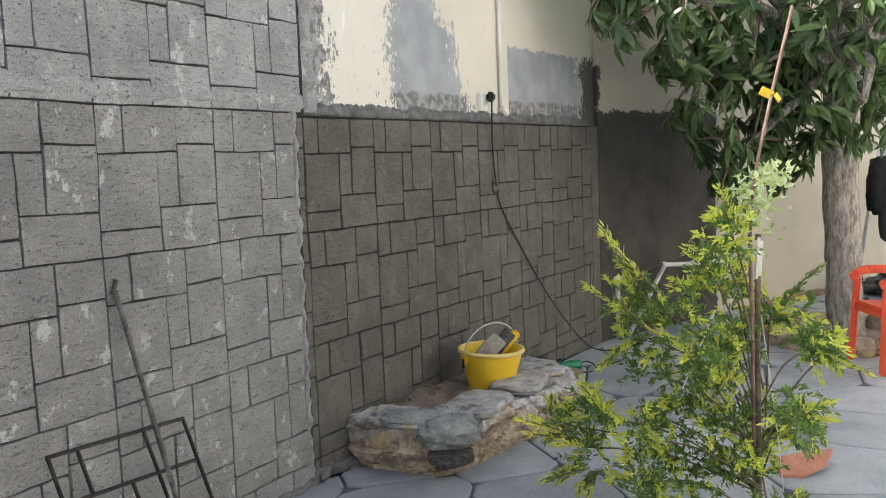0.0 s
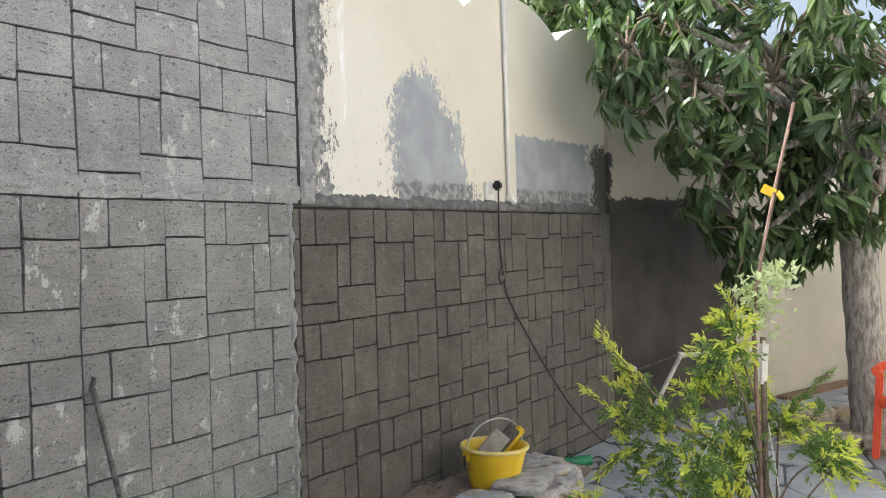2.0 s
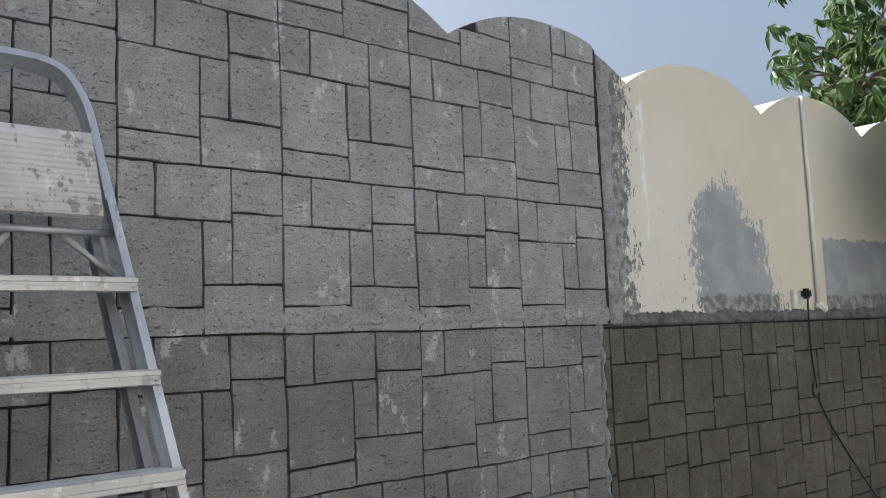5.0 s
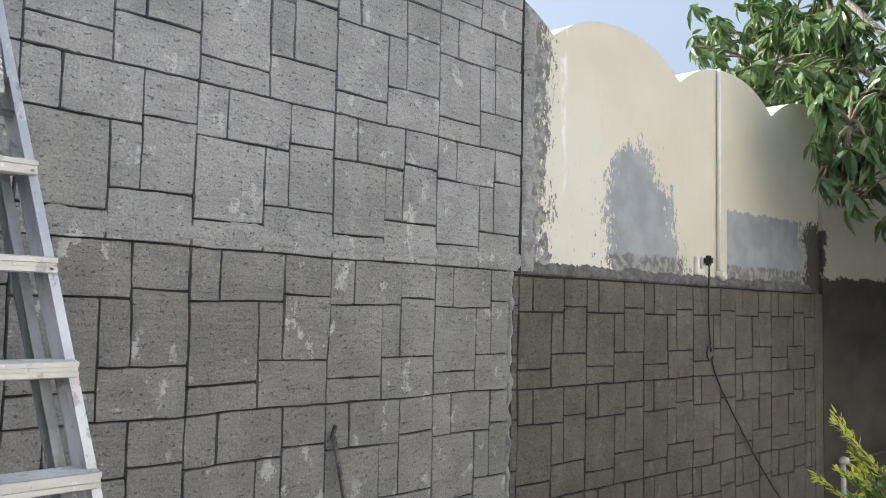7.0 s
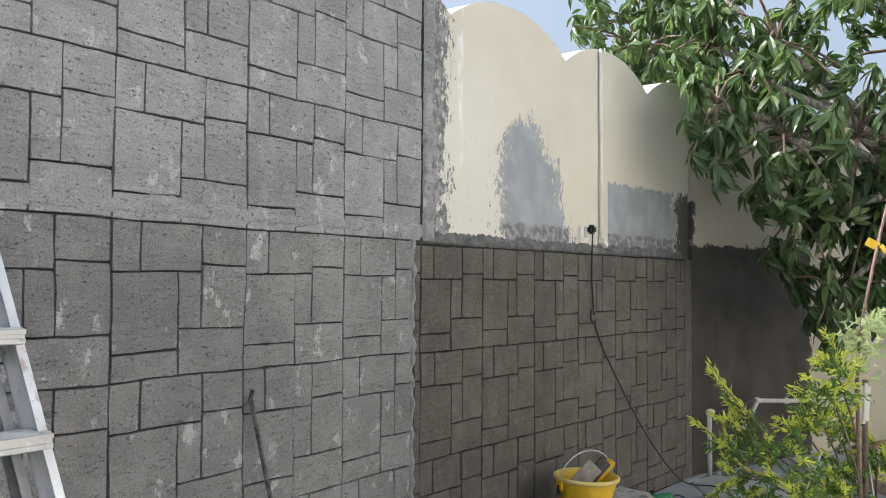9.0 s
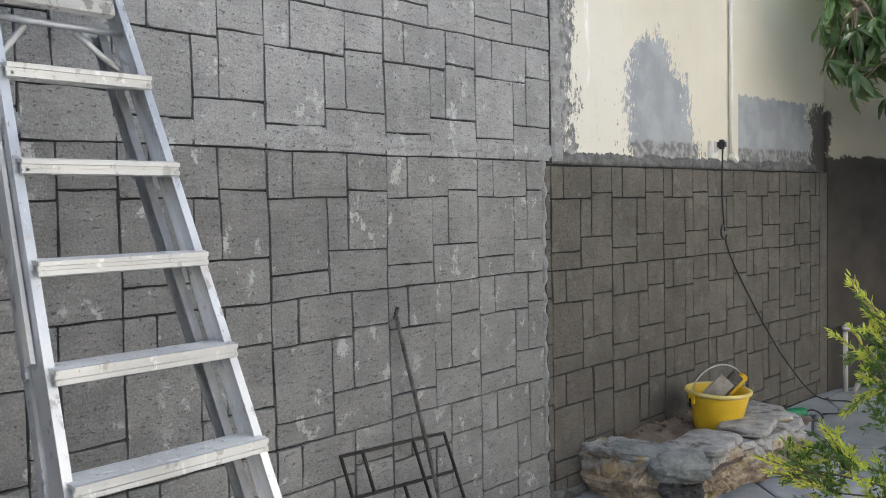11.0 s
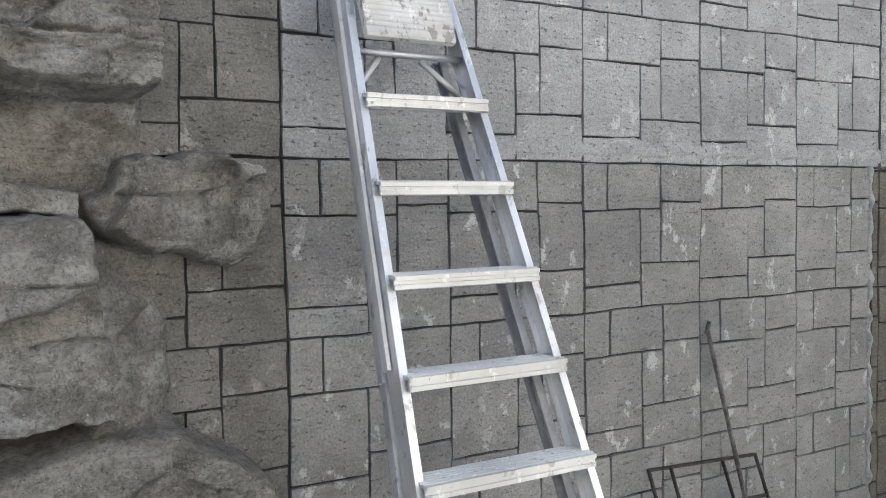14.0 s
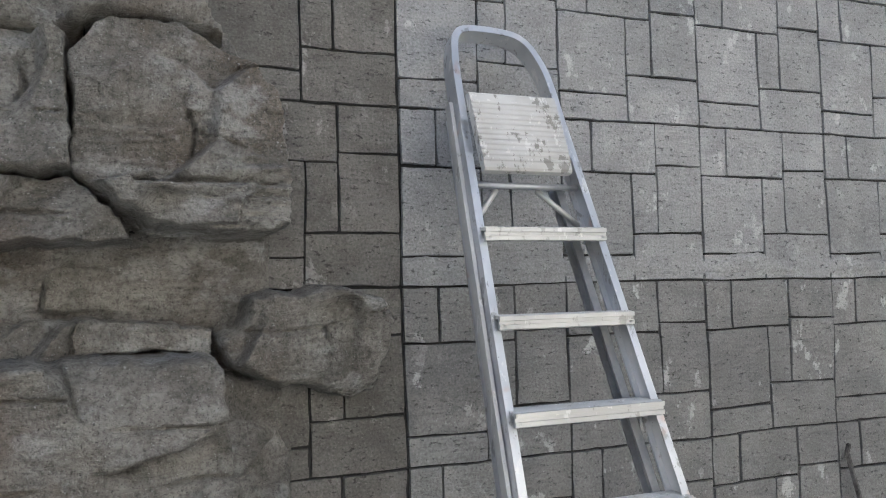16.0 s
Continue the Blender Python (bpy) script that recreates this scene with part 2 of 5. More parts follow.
def spattered(name, a, b, rough, metal, dirt, orange, cover=0.58):
    """Old aluminium with dried cement, paint specks and grime."""
    n = Nodes(name)
    big, mid, fine = n.noise(4, 4), n.noise(24, 5, (1, 1, 0.6), 0.65, 3), n.noise(120, 3)
    c = n.mix(n.step(big, 0.35, 0.65), a, b)
    c = n.mix(n.math("MULTIPLY", n.step(mid, cover, cover + 0.06), dirt), c, (0.20, 0.19, 0.17))
    c = n.mix(n.math("MULTIPLY", n.step(n.noise(40, 3, (1, 1, 1), 0.6, 11), 0.66, 0.70), 0.8), c, (0.72, 0.71, 0.68))
    c = n.mix(n.math("MULTIPLY", n.step(n.noise(6, 3, (1, 1, 1), 0.6, 21), 0.64, 0.72), orange), c, (0.55, 0.24, 0.10))
    drip = n.step(n.noise(34, 5, (1, 1, 0.22), 0.7, 33), 0.60, 0.64)
    c = n.mix(n.math("MULTIPLY", drip, 0.55), c, (0.80, 0.80, 0.79))
    c = n.mix(n.math("MULTIPLY", n.step(n.noise(70, 4, (1, 1, 0.5), 0.7, 37), 0.67, 0.70), dirt), c, (0.10, 0.095, 0.085))
    n.bump(n.math("ADD", mid, n.math("MULTIPLY", fine, 0.4)), 0.25, 0.004)
    return n.done(c, n.math("ADD", n.math("MULTIPLY", mid, 0.35), rough - 0.12), metal)


M["alu"] = spattered("scuffed_aluminium", (0.52, 0.535, 0.56), (0.68, 0.69, 0.71), 0.42, 0.7, 0.5, 0.35)
M["step"] = spattered("paint_spattered_aluminium", (0.50, 0.50, 0.495), (0.62, 0.62, 0.61), 0.5, 0.4, 0.45, 0.15)
M["plate"] = spattered("paint_smeared_plate", (0.46, 0.455, 0.44), (0.62, 0.62, 0.61), 0.65, 0.15, 0.75, 0.9, 0.56)
# Darker copy of the aluminium: shade behind the ladder put into its colour.
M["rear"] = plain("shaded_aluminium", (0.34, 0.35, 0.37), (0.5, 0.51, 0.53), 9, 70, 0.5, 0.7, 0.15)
M["iron"] = plain("black_rusty_iron", (0.018, 0.017, 0.017), (0.06, 0.052, 0.046), 30, 140, 0.75, 0.3, 0.4)
M["ironrod"] = plain("cement_splashed_iron", (0.04, 0.037, 0.035), (0.17, 0.165, 0.16), 26, 100, 0.85, 0.1, 0.5)
M["yellow"] = plain("dusty_yellow_plastic", (0.68, 0.43, 0.012), (0.76, 0.52, 0.03), 9, 60, 0.45, 0, 0.08)
M["rim"] = plain("pale_dusty_yellow_plastic", (0.66, 0.50, 0.12), (0.75, 0.60, 0.25), 12, 60, 0.5, 0, 0.1)
M["wire"] = plain("galvanised_wire", (0.42, 0.42, 0.42), (0.6, 0.6, 0.6), 20, 80, 0.4, 0.8, 0.1)
M["black"] = plain("black_rubber", (0.008, 0.008, 0.009), (0.02, 0.02, 0.021), 20, 90, 0.5)
M["cloth"] = plain("black_cloth", (0.006, 0.007, 0.008), (0.018, 0.02, 0.021), 10, 90, 0.9, 0, 0.5)
M["green"] = plain("green_tool_plastic", (0.008, 0.12, 0.045), (0.015, 0.19, 0.075), 14, 70, 0.4)
M["pvc"] = plain("dirty_white_pvc", (0.42, 0.40, 0.36), (0.66, 0.64, 0.60), 12, 70, 0.5, 0, 0.15)
M["hose"] = plain("yellow_garden_hose", (0.42, 0.36, 0.03), (0.58, 0.50, 0.08), 12, 70, 0.45)
M["white"] = plain("white_plastic", (0.66, 0.64, 0.58), (0.78, 0.76, 0.71), 9, 60, 0.45, 0, 0.08)
M["red"] = plain("orange_red_plastic", (0.62, 0.075, 0.025), (0.70, 0.105, 0.04), 4, 50, 0.42, 0, 0.06)
M["bark"] = plain("grey_mango_bark", (0.16, 0.14, 0.115), (0.52, 0.48, 0.42), 34, 110, 0.95, 0, 1.0, 0, (1, 1, 0.28), 0.02)
M["twig"] = plain("brown_twig", (0.10, 0.075, 0.05), (0.22, 0.17, 0.12), 20, 90, 0.9)
M["redtwig"] = plain("red_brown_stem", (0.15, 0.085, 0.065), (0.26, 0.17, 0.135), 20, 90, 0.7)
M["board"] = plain("grey_float_board", (0.22, 0.20, 0.19), (0.38, 0.36, 0.34), 14, 80, 0.8)
M["wood"] = plain("brown_plank", (0.16, 0.095, 0.05), (0.27, 0.17, 0.10), 8, 60, 0.8, 0, 0.4, 0, (0.3, 1, 1))
M["terracotta"] = plain("broken_terracotta", (0.36, 0.15, 0.09), (0.50, 0.25, 0.17), 9, 60, 0.85)
M["rubble"] = plain("dark_rubble", (0.045, 0.042, 0.04), (0.12, 0.115, 0.11), 12, 60, 0.95, 0, 1.0, distance=0.02)


def leaf_material(name, a, b, c, rough, sheen=0.35):
    """Leaves that differ one by one, a little shiny and letting light through."""
    n = Nodes(name)
    f = n.island()
    col = n.mix(f, a, b)
    col = n.mix(n.step(n.noise(3.2, 3), 0.5, 0.7), col, c)
    n.bump(n.noise(60, 3), 0.15, 0.003)
    m = n.done(col, rough)
    tr = n.t.nodes.new("ShaderNodeBsdfTranslucent")
    n.put(tr.inputs[0], n.mix(0.5, col, (b[0] * 1.6, b[1] * 1.7, b[2])))
    mx = n.t.nodes.new("ShaderNodeMixShader")
    mx.inputs[0].default_value = sheen
    n.t.links.new(n.out.outputs[0], mx.inputs[1])
    n.t.links.new(tr.outputs[0], mx.inputs[2])
    n.t.links.new(mx.outputs[0], n.t.nodes["Material Output"].inputs[0])
    return m


M["mango"] = leaf_material("mango_leaf", (0.034, 0.074, 0.028), (0.125, 0.185, 0.062), (0.062, 0.115, 0.038), 0.28, 0.36)
M["shrub"] = leaf_material("green_shrub_leaf", (0.055, 0.105, 0.030), (0.20, 0.30, 0.07), (0.11, 0.19, 0.045), 0.42)
M["lime"] = leaf_material("lime_shrub_leaf", (0.38, 0.48, 0.07), (0.70, 0.68, 0.14), (0.52, 0.60, 0.09), 0.45)
M["curly"] = leaf_material("pale_curled_leaf", (0.34, 0.42, 0.20), (0.58, 0.63, 0.40), (0.26, 0.36, 0.14), 0.5)


def planter_rock():
    n = Nodes("painted_planter_rock")
    big, mid, fine = n.noise(4, 5), n.noise(13, 6, (1, 1, 1), 0.65, 5), n.noise(90, 4)
    x, y, z = n.xyz()
    ochre = n.mix(n.step(mid, 0.35, 0.65), (0.27, 0.205, 0.145), (0.46, 0.385, 0.29))
    grey = n.mix(n.step(mid, 0.35, 0.65), (0.27, 0.265, 0.25), (0.46, 0.45, 0.43))
    c = n.mix(n.step(n.math("ADD", big, n.math("MULTIPLY", z, 2.2)), 0.58, 0.76), ochre, grey)
    c = n.mix(n.math("MULTIPLY", n.step(n.noise(7, 5, (1, 1, 2), 0.6, 8), 0.53, 0.66), 0.85), c, (0.10, 0.072, 0.056))
    c = n.mix(n.math("MULTIPLY", n.step(n.noise(10, 5, (1, 1, 1), 0.7, 31), 0.58, 0.64), 0.7), c, (0.42, 0.30, 0.11))
    c = n.scaled(c, n.math("ADD", n.math("MULTIPLY", fine, 0.7), 0.65))
    n.bump(n.math("ADD", mid, n.math("MULTIPLY", fine, 0.4)), 0.8, 0.014)
    return n.done(c, 0.85)


M["planter"] = planter_rock()
M["slate"] = plain("green_grey_painted_stone", (0.15, 0.158, 0.148), (0.33, 0.335, 0.315), 9, 80, 0.75, 0, 0.6, distance=0.008)


# ---- mesh tools ----
def mesh_object(name, verts, faces, material, parent=None, label="", smooth=False):
    me = bpy.data.meshes.new(name)
    me.from_pydata([tuple(v) for v in verts], [], faces)
    me.update()
    me.materials.append(material)
    if smooth:
        me.shade_smooth()
    ob = new(name, me)
    if parent:
        ob.parent = parent
    if label:
        tagged(ob, label)
    return ob


def part(name, bm, material, parent=None, label="", smooth=False):
    me = bpy.data.meshes.new(name)
    bmesh.ops.recalc_face_normals(bm, faces=bm.faces)
    bm.to_mesh(me)
    bm.free()
    me.materials.append(material)
    if smooth:
        me.shade_smooth()
    ob = new(name, me)
    if parent:
        ob.parent = parent
    if label:
        tagged(ob, label)
    return ob


def thing(name, label, category, group="", kind=""):
    return tagged(new(name), label, category, group, kind)


def box(bm, size, m, bevel=0.0):
    made = bmesh.ops.create_cube(bm, size=1.0, matrix=m @ Matrix.Diagonal((*size, 1)))
    if bevel:
        edges = list({e for v in made["verts"] for e in v.link_edges})
        bmesh.ops.bevel(bm, geom=edges, offset=bevel, segments=2, affect="EDGES")


def along(a, b):
    """A pose at the middle of a to b with z along it."""
    a, b = Vector(a), Vector(b)
    return Matrix.Translation((a + b) / 2) @ (b - a).to_track_quat("Z", "Y").to_matrix().to_4x4(), (b - a).length


def smooth_line(points, n=6):
    """Catmull-Rom through points."""
    p = [Vector(q) for q in points]
    p = [2 * p[0] - p[1]] + p + [2 * p[-1] - p[-2]]
    out = []
    for i in range(1, len(p) - 2):
        for k in range(n):
            t = k / n
            a, b, c, d = p[i - 1], p[i], p[i + 1], p[i + 2]
            out.append(0.5 * (2 * b + (c - a) * t + (2 * a - 5 * b + 4 * c - d) * t * t + (3 * b - a - 3 * c + d) * t ** 3))
    return out + [p[-2]]


def tube(points, radius, sides=8, rough=0.0):
    """Vertices and faces of a tube along points; radius is one number or one for each point."""
    p = [Vector(q) for q in points]
    r = radius if isinstance(radius, (list, tuple)) else [radius] * len(p)
    verts, faces = [], []
    ref = Vector((0, 0, 1))
    for i, q in enumerate(p):
        d = (p[min(i + 1, len(p) - 1)] - p[max(i - 1, 0)]).normalized()
        side = d.cross(ref)
        if side.length < 0.05:
            side = d.cross(Vector((1, 0, 0)))
        side.normalize()
        ref = side.cross(d)
        for k in range(sides):
            a = 2 * math.pi * k / sides
            rr = r[i] * (1 + rough * noise.noise(q * 9 + Vector((math.cos(a), math.sin(a), 0)) * 2))
            verts.append(q + side * (rr * math.cos(a)) + ref * (rr * math.sin(a)))
    for i in range(len(p) - 1):
        for k in range(sides):
            a, b = i * sides + k, i * sides + (k + 1) % sides
            faces.append((a, b, b + sides, a + sides))
    faces.append(tuple(range(sides))[::-1])
    faces.append(tuple((len(p) - 1) * sides + k for k in range(sides)))
    return verts, faces


def tube_part(name, points, radius, material, parent=None, label="", sides=8, rough=0.0):
    v, f = tube(points, radius, sides, rough)
    return mesh_object(name, v, f, material, parent, label, True)


def lathe(profile, n=40):
    """Vertices and faces of a turned shape; profile: (radius, height) from bottom to top and back inside."""
    verts, faces = [], []
    for r, z in profile:
        verts += [(r * math.cos(2 * math.pi * k / n), r * math.sin(2 * math.pi * k / n), z) for k in range(n)]
    for i in range(len(profile) - 1):
        for k in range(n):
            a, b = i * n + k, i * n + (k + 1) % n
            faces.append((a, b, b + n, a + n))
    return verts, faces


def lump(centre, size, turn=0.0, seed=0, square=3.0, rough=0.10, detail=4, strata=0.03):
    """A rounded block of rock with layers and chipped edges."""
    bm = bmesh.new()
    bmesh.ops.create_icosphere(bm, subdivisions=detail, radius=1.0)
    off = Vector((seed * 3.7, seed * 1.9, seed * 5.1))
    for v in bm.verts:
        d = v.co.normalized()
        k = (abs(d.x) ** square + abs(d.y) ** square + abs(d.z) ** square) ** (-1 / square)
        q = d * k
        f = 1 + rough * noise.fractal(q * 1.4 + off, 1.0, 2.0, 5) + rough * 0.5 * noise.noise(q * 5 + off)
        f += strata * (1 if noise.noise(Vector((q.x * 0.5, q.y * 0.5, q.z * 5)) + off) > 0.1 else -1)
        v.co = Vector((q.x * size[0], q.y * size[1], q.z * size[2])) * f
    bmesh.ops.transform(bm, matrix=pose(*centre, 0, 0, turn), verts=bm.verts)
    return bm


# ---- walls ----
class Face:
    """A wall's front: u along it, z up, d out of it."""

    def __init__(self, x, y, angle):
        a = radians(angle)
        self.o, self.u, self.n = Vector((x, y, 0)), Vector((math.cos(a), math.sin(a), 0)), Vector((math.sin(a), -math.cos(a), 0))

    def at(self, u, z, d=0.0):
        return self.o + self.u * u + self.n * d + Vector((0, 0, z))


NEAR, MID, BACK = Face(0, 0, 0), Face(3.15, 0, -3.0), Face(6.30, -0.165, -20.5)


def scallop(u):
    """The wall's top: rounded lobes with a sharp dip between them."""
    f = ((u - 2.24) / 1.118) % 1.0
    return 2.60 + 0.165 * (1 - abs(2 * f - 1) ** 2.3)


def wall_slab(name, face, u0, u1, top, front, back, material, label, z0=FLOOR - 0.25, steps=None, parent=None):
    """A thick wall between u0 and u1 with its top given by top(u)."""
    n = steps or max(2, int((u1 - u0) / 0.03))
    verts, faces = [], []
    for i in range(n + 1):
        u = u0 + (u1 - u0) * i / n
        verts += [face.at(u, z0, front), face.at(u, top(u), front), face.at(u, top(u), back), face.at(u, z0, back)]
    for i in range(n):
        a, b = i * 4, i * 4 + 4
        for k in range(4):
            k2 = (k + 1) % 4
            faces.append((a + k, b + k, b + k2, a + k2))
    faces += [(0, 1, 2, 3), tuple(n * 4 + k for k in (3, 2, 1, 0))]
    ob = mesh_object(name, verts, faces, material, parent)
    return tagged(ob, label, "" if parent else "wall", "", "" if parent else "structure")


wall_near = wall_slab("wall_near", NEAR, -4.0, 3.155, scallop, -0.035, -0.24, M["cream"], "thick cream painted garden wall with a scalloped top")
wall_mid = wall_slab("wall_mid", MID, 0.0, 3.16, lambda u: scallop(u + 3.15), -0.030, -0.24, M["cream"], "cream garden wall with grey skimmed patches and scalloped top")
wall_back = wall_slab("wall_back", BACK, 0.0, 6.5, lambda u: scallop(u + 6.3), 0.0, -0.22, M["far"], "cream garden wall darkened as in tree shade, dark brown render below")

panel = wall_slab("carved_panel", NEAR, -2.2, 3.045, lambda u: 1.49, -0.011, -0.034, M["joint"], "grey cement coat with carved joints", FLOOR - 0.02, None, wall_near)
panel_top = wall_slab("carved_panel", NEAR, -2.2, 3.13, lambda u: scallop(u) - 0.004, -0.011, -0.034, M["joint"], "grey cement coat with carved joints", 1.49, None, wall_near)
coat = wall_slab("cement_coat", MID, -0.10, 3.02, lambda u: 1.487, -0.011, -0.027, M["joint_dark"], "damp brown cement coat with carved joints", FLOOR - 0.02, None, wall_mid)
coat_end = wall_slab("cement_coat", MID, 3.022, 3.15, lambda u: 1.487, -0.002, -0.027, M["dark"], "smooth damp brown cement coat", FLOOR - 0.02, None, wall_mid)

# One stamp of eight stones: left, right, top, bottom as shares of a square.
STAMP = ((0.0, 0.20, 0.0, 0.32), (0.20, 0.65, 0.0, 0.32), (0.65, 1.0, 0.0, 0.265), (0.0, 0.47, 0.32, 0.83),
         (0.47, 0.65, 0.32, 0.70), (0.65, 1.0, 0.265, 0.70), (0.0, 0.47, 0.83, 1.0), (0.47, 1.0, 0.70, 1.0))


def carved_stone(face, box4, top, material, parent, rng, seam):
    """One carved stone with wavering edges, proud of its joints."""
    u0, u1, z0, z1 = box4
    gap = 0.0016 if seam == 2 else 0.0024
    u0, u1, z0, z1 = u0 + gap, u1 - gap, z0 + gap, z1 - gap
    if u1 - u0 < 0.03 or z1 - z0 < 0.03:
        return
    seg, ring = 9, []
    for k in range(seg):
        ring.append((u0 + (u1 - u0) * k / seg, z0))
    for k in range(seg):
        ring.append((u1, z0 + (z1 - z0) * k / seg))
    for k in range(seg):
        ring.append((u1 - (u1 - u0) * k / seg, z1))
    for k in range(seg):
        ring.append((u0, z1 - (z1 - z0) * k / seg))
    cu, cz = (u0 + u1) / 2, (z0 + z1) / 2
    proud = rng.uniform(-0.0015, 0.002)
    tip_u, tip_z = rng.uniform(-0.008, 0.008), rng.uniform(-0.008, 0.008)
    back, front = [], []
    for i, (u, z) in enumerate(ring):
        p = Vector((u * 3.1 + seam, z * 3.1, seam))
        u2, z2 = u + 0.007 * noise.noise(p) + 0.0025 * noise.noise(p * 5), z + 0.007 * noise.noise(p + Vector((7, 3, 1))) + 0.0025 * noise.noise(p * 5 + Vector((2, 9, 4)))
        chip = 0.0006 + 0.003 * max(0, noise.noise(Vector((u * 23, z * 23, seam + 3))))
        if i % seg == 0:
            chip += 0.0008
        wear = 0.0022 * (0.5 + noise.noise(Vector((u * 9, z * 9, seam + 11)))) + 0.0012 * max(0, noise.noise(Vector((u * 41, z * 41, seam))))
        u2, z2 = u2 + (wear if u < cu else -wear) * (abs(u - cu) > (u1 - u0) * 0.45), z2 + (wear if z < cz else -wear) * (abs(z - cz) > (z1 - z0) * 0.45)
        lim = top(u2) - 0.003
        z2 = min(z2, lim)
        du, dz = (chip if u2 < cu else -chip), (chip if z2 < cz else -chip)
        if abs(u2 - cu) < (u1 - u0) * 0.45:
            du *= 0.25
        if abs(z2 - cz) < (z1 - z0) * 0.45:
            dz *= 0.25
        h = proud + tip_u * (u2 - cu) / (u1 - u0) * 0.4 + tip_z * (z2 - cz) / (z1 - z0) * 0.4
        back.append(face.at(u2, z2, -0.012))
        front.append(face.at(u2 + du, min(z2 + dz, lim), h))
    if max(v.z for v in back) - min(v.z for v in back) < 0.03:
        return
    n = len(ring)
    faces = []
    for i in range(n):
        j = (i + 1) % n
        faces.append((i, j, n + j, n + i))
    verts = back + front
    faces.append(tuple(range(n, 2 * n)))
    mesh_object("stone", verts, faces, material, parent)


def carve(face, u_start, u_end, columns, rows, limit, top, material, parent, seed):
    rng = random.Random(seed)
    for c0, c1 in zip(columns, columns[1:]):
        for z0, z1 in zip(rows, rows[1:]):
            ju = rng.uniform(-0.012, 0.012)
            for a, b, t, s in STAMP:
                a2, b2 = a + (ju if 0 < a < 1 else 0), b + (ju if 0 < b < 1 else 0)
                u0, u1 = c0 + (c1 - c0) * a2, c0 + (c1 - c0) * b2
                lo, hi = z1 - (z1 - z0) * s, z1 - (z1 - z0) * t
                u0, u1 = max(u0, u_start), min(u1, u_end)
                if u1 - u0 < 0.03 or lo > top((u0 + u1) / 2) - 0.03:
                    continue
                carved_stone(face, (u0, u1, max(lo, limit), hi), top, material, parent, rng, seed)


# ---- ground ----
ground = mesh_object("ground", [(-150, -150, -0.125), (150, -150, -0.125), (150, 150, -0.125), (-150, 150, -0.125)], [(0, 1, 2, 3)], M["ground"])
tagged(ground, "grey concrete ground reaching far beyond the garden", "ground", "", "structure")
pavement = mesh_object("pavement", [(-4, -7, -0.104), (12.5, -7, -0.104), (12.5, -2.7, -0.104), (6.3, -0.2, -0.104), (3.15, -0.02, -0.104), (-4, -0.02, -0.104)],
                       [(0, 1, 2, 3, 4, 5)], M["ground"])
tagged(pavement, "blue-grey crazy paving with dark sunken joints", "pavement", "", "structure")
# Unseen pale walls, added to close the yard and throw warm light back.
M["bounce"] = plain("cream_bounce_paint", (0.66, 0.62, 0.54), (0.76, 0.72, 0.64), 1.5, 40, 0.85)
wall_south = wall_slab("wall_south", Face(12.5, -6.5, 180), 0, 16.5, lambda u: 4.2, 0, -0.2, M["bounce"], "plain cream unseen wall added behind the walk to bounce light", steps=4)
wall_west = wall_slab("wall_west", Face(-4.0, -6.5, 90), 0, 6.5, lambda u: 2.6, 0, -0.2, M["bounce"], "plain cream unseen wall added to close the yard", steps=4)



# ---- ladder ----
def ladder_point(x, s, d=0.0):
    """x across, s metres up the slope from the floor, d out of the ladder's plane."""
    lean = radians(21.3)
    foot = Vector((0, -0.98, FLOOR))
    return foot + Vector((x, s * math.sin(lean), s * math.cos(lean))) + Vector((0, -math.cos(lean), math.sin(lean))) * d


def extrude(bm, outline, a, b):
    """One solid with the given outline from a to b."""
    r0, r1 = [bm.verts.new(a + p) for p in outline], [bm.verts.new(b + p) for p in outline]
    n = len(outline)
    for k in range(n):
        bm.faces.new((r0[k], r0[(k + 1) % n], r1[(k + 1) % n], r1[k]))
    bm.faces.new(r0[::-1]), bm.faces.new(r1)


def rail(name, x0, x1, s0, s1, width, depth, d, material, parent, label=""):
    """A channel section of aluminium between two heights."""
    a, b = ladder_point(x0, s0, d), ladder_point(x1, s1, d)
    bm = bmesh.new()
    up = (b - a).normalized()
    side = Vector((1, 0, 0)) - up * up.x
    side.normalize()
    out = side.cross(up)
    w, h, t = width / 2, depth / 2, 0.005
    k = 1 if width > 0 else -1
    outline = [(w, h), (-w, h), (-w, -h), (w, -h), (w, -h + t), (-w + k * t, -h + t), (-w + k * t, h - t), (w, h - t)]
    extrude(bm, [side * p + out * q for p, q in outline], a, b)
    return part(name, bm, material, parent, label)


def left_x(s):
    return 0.4515 + 0.0495 * s


def right_x(s):
    return 1.014 - 0.073 * s


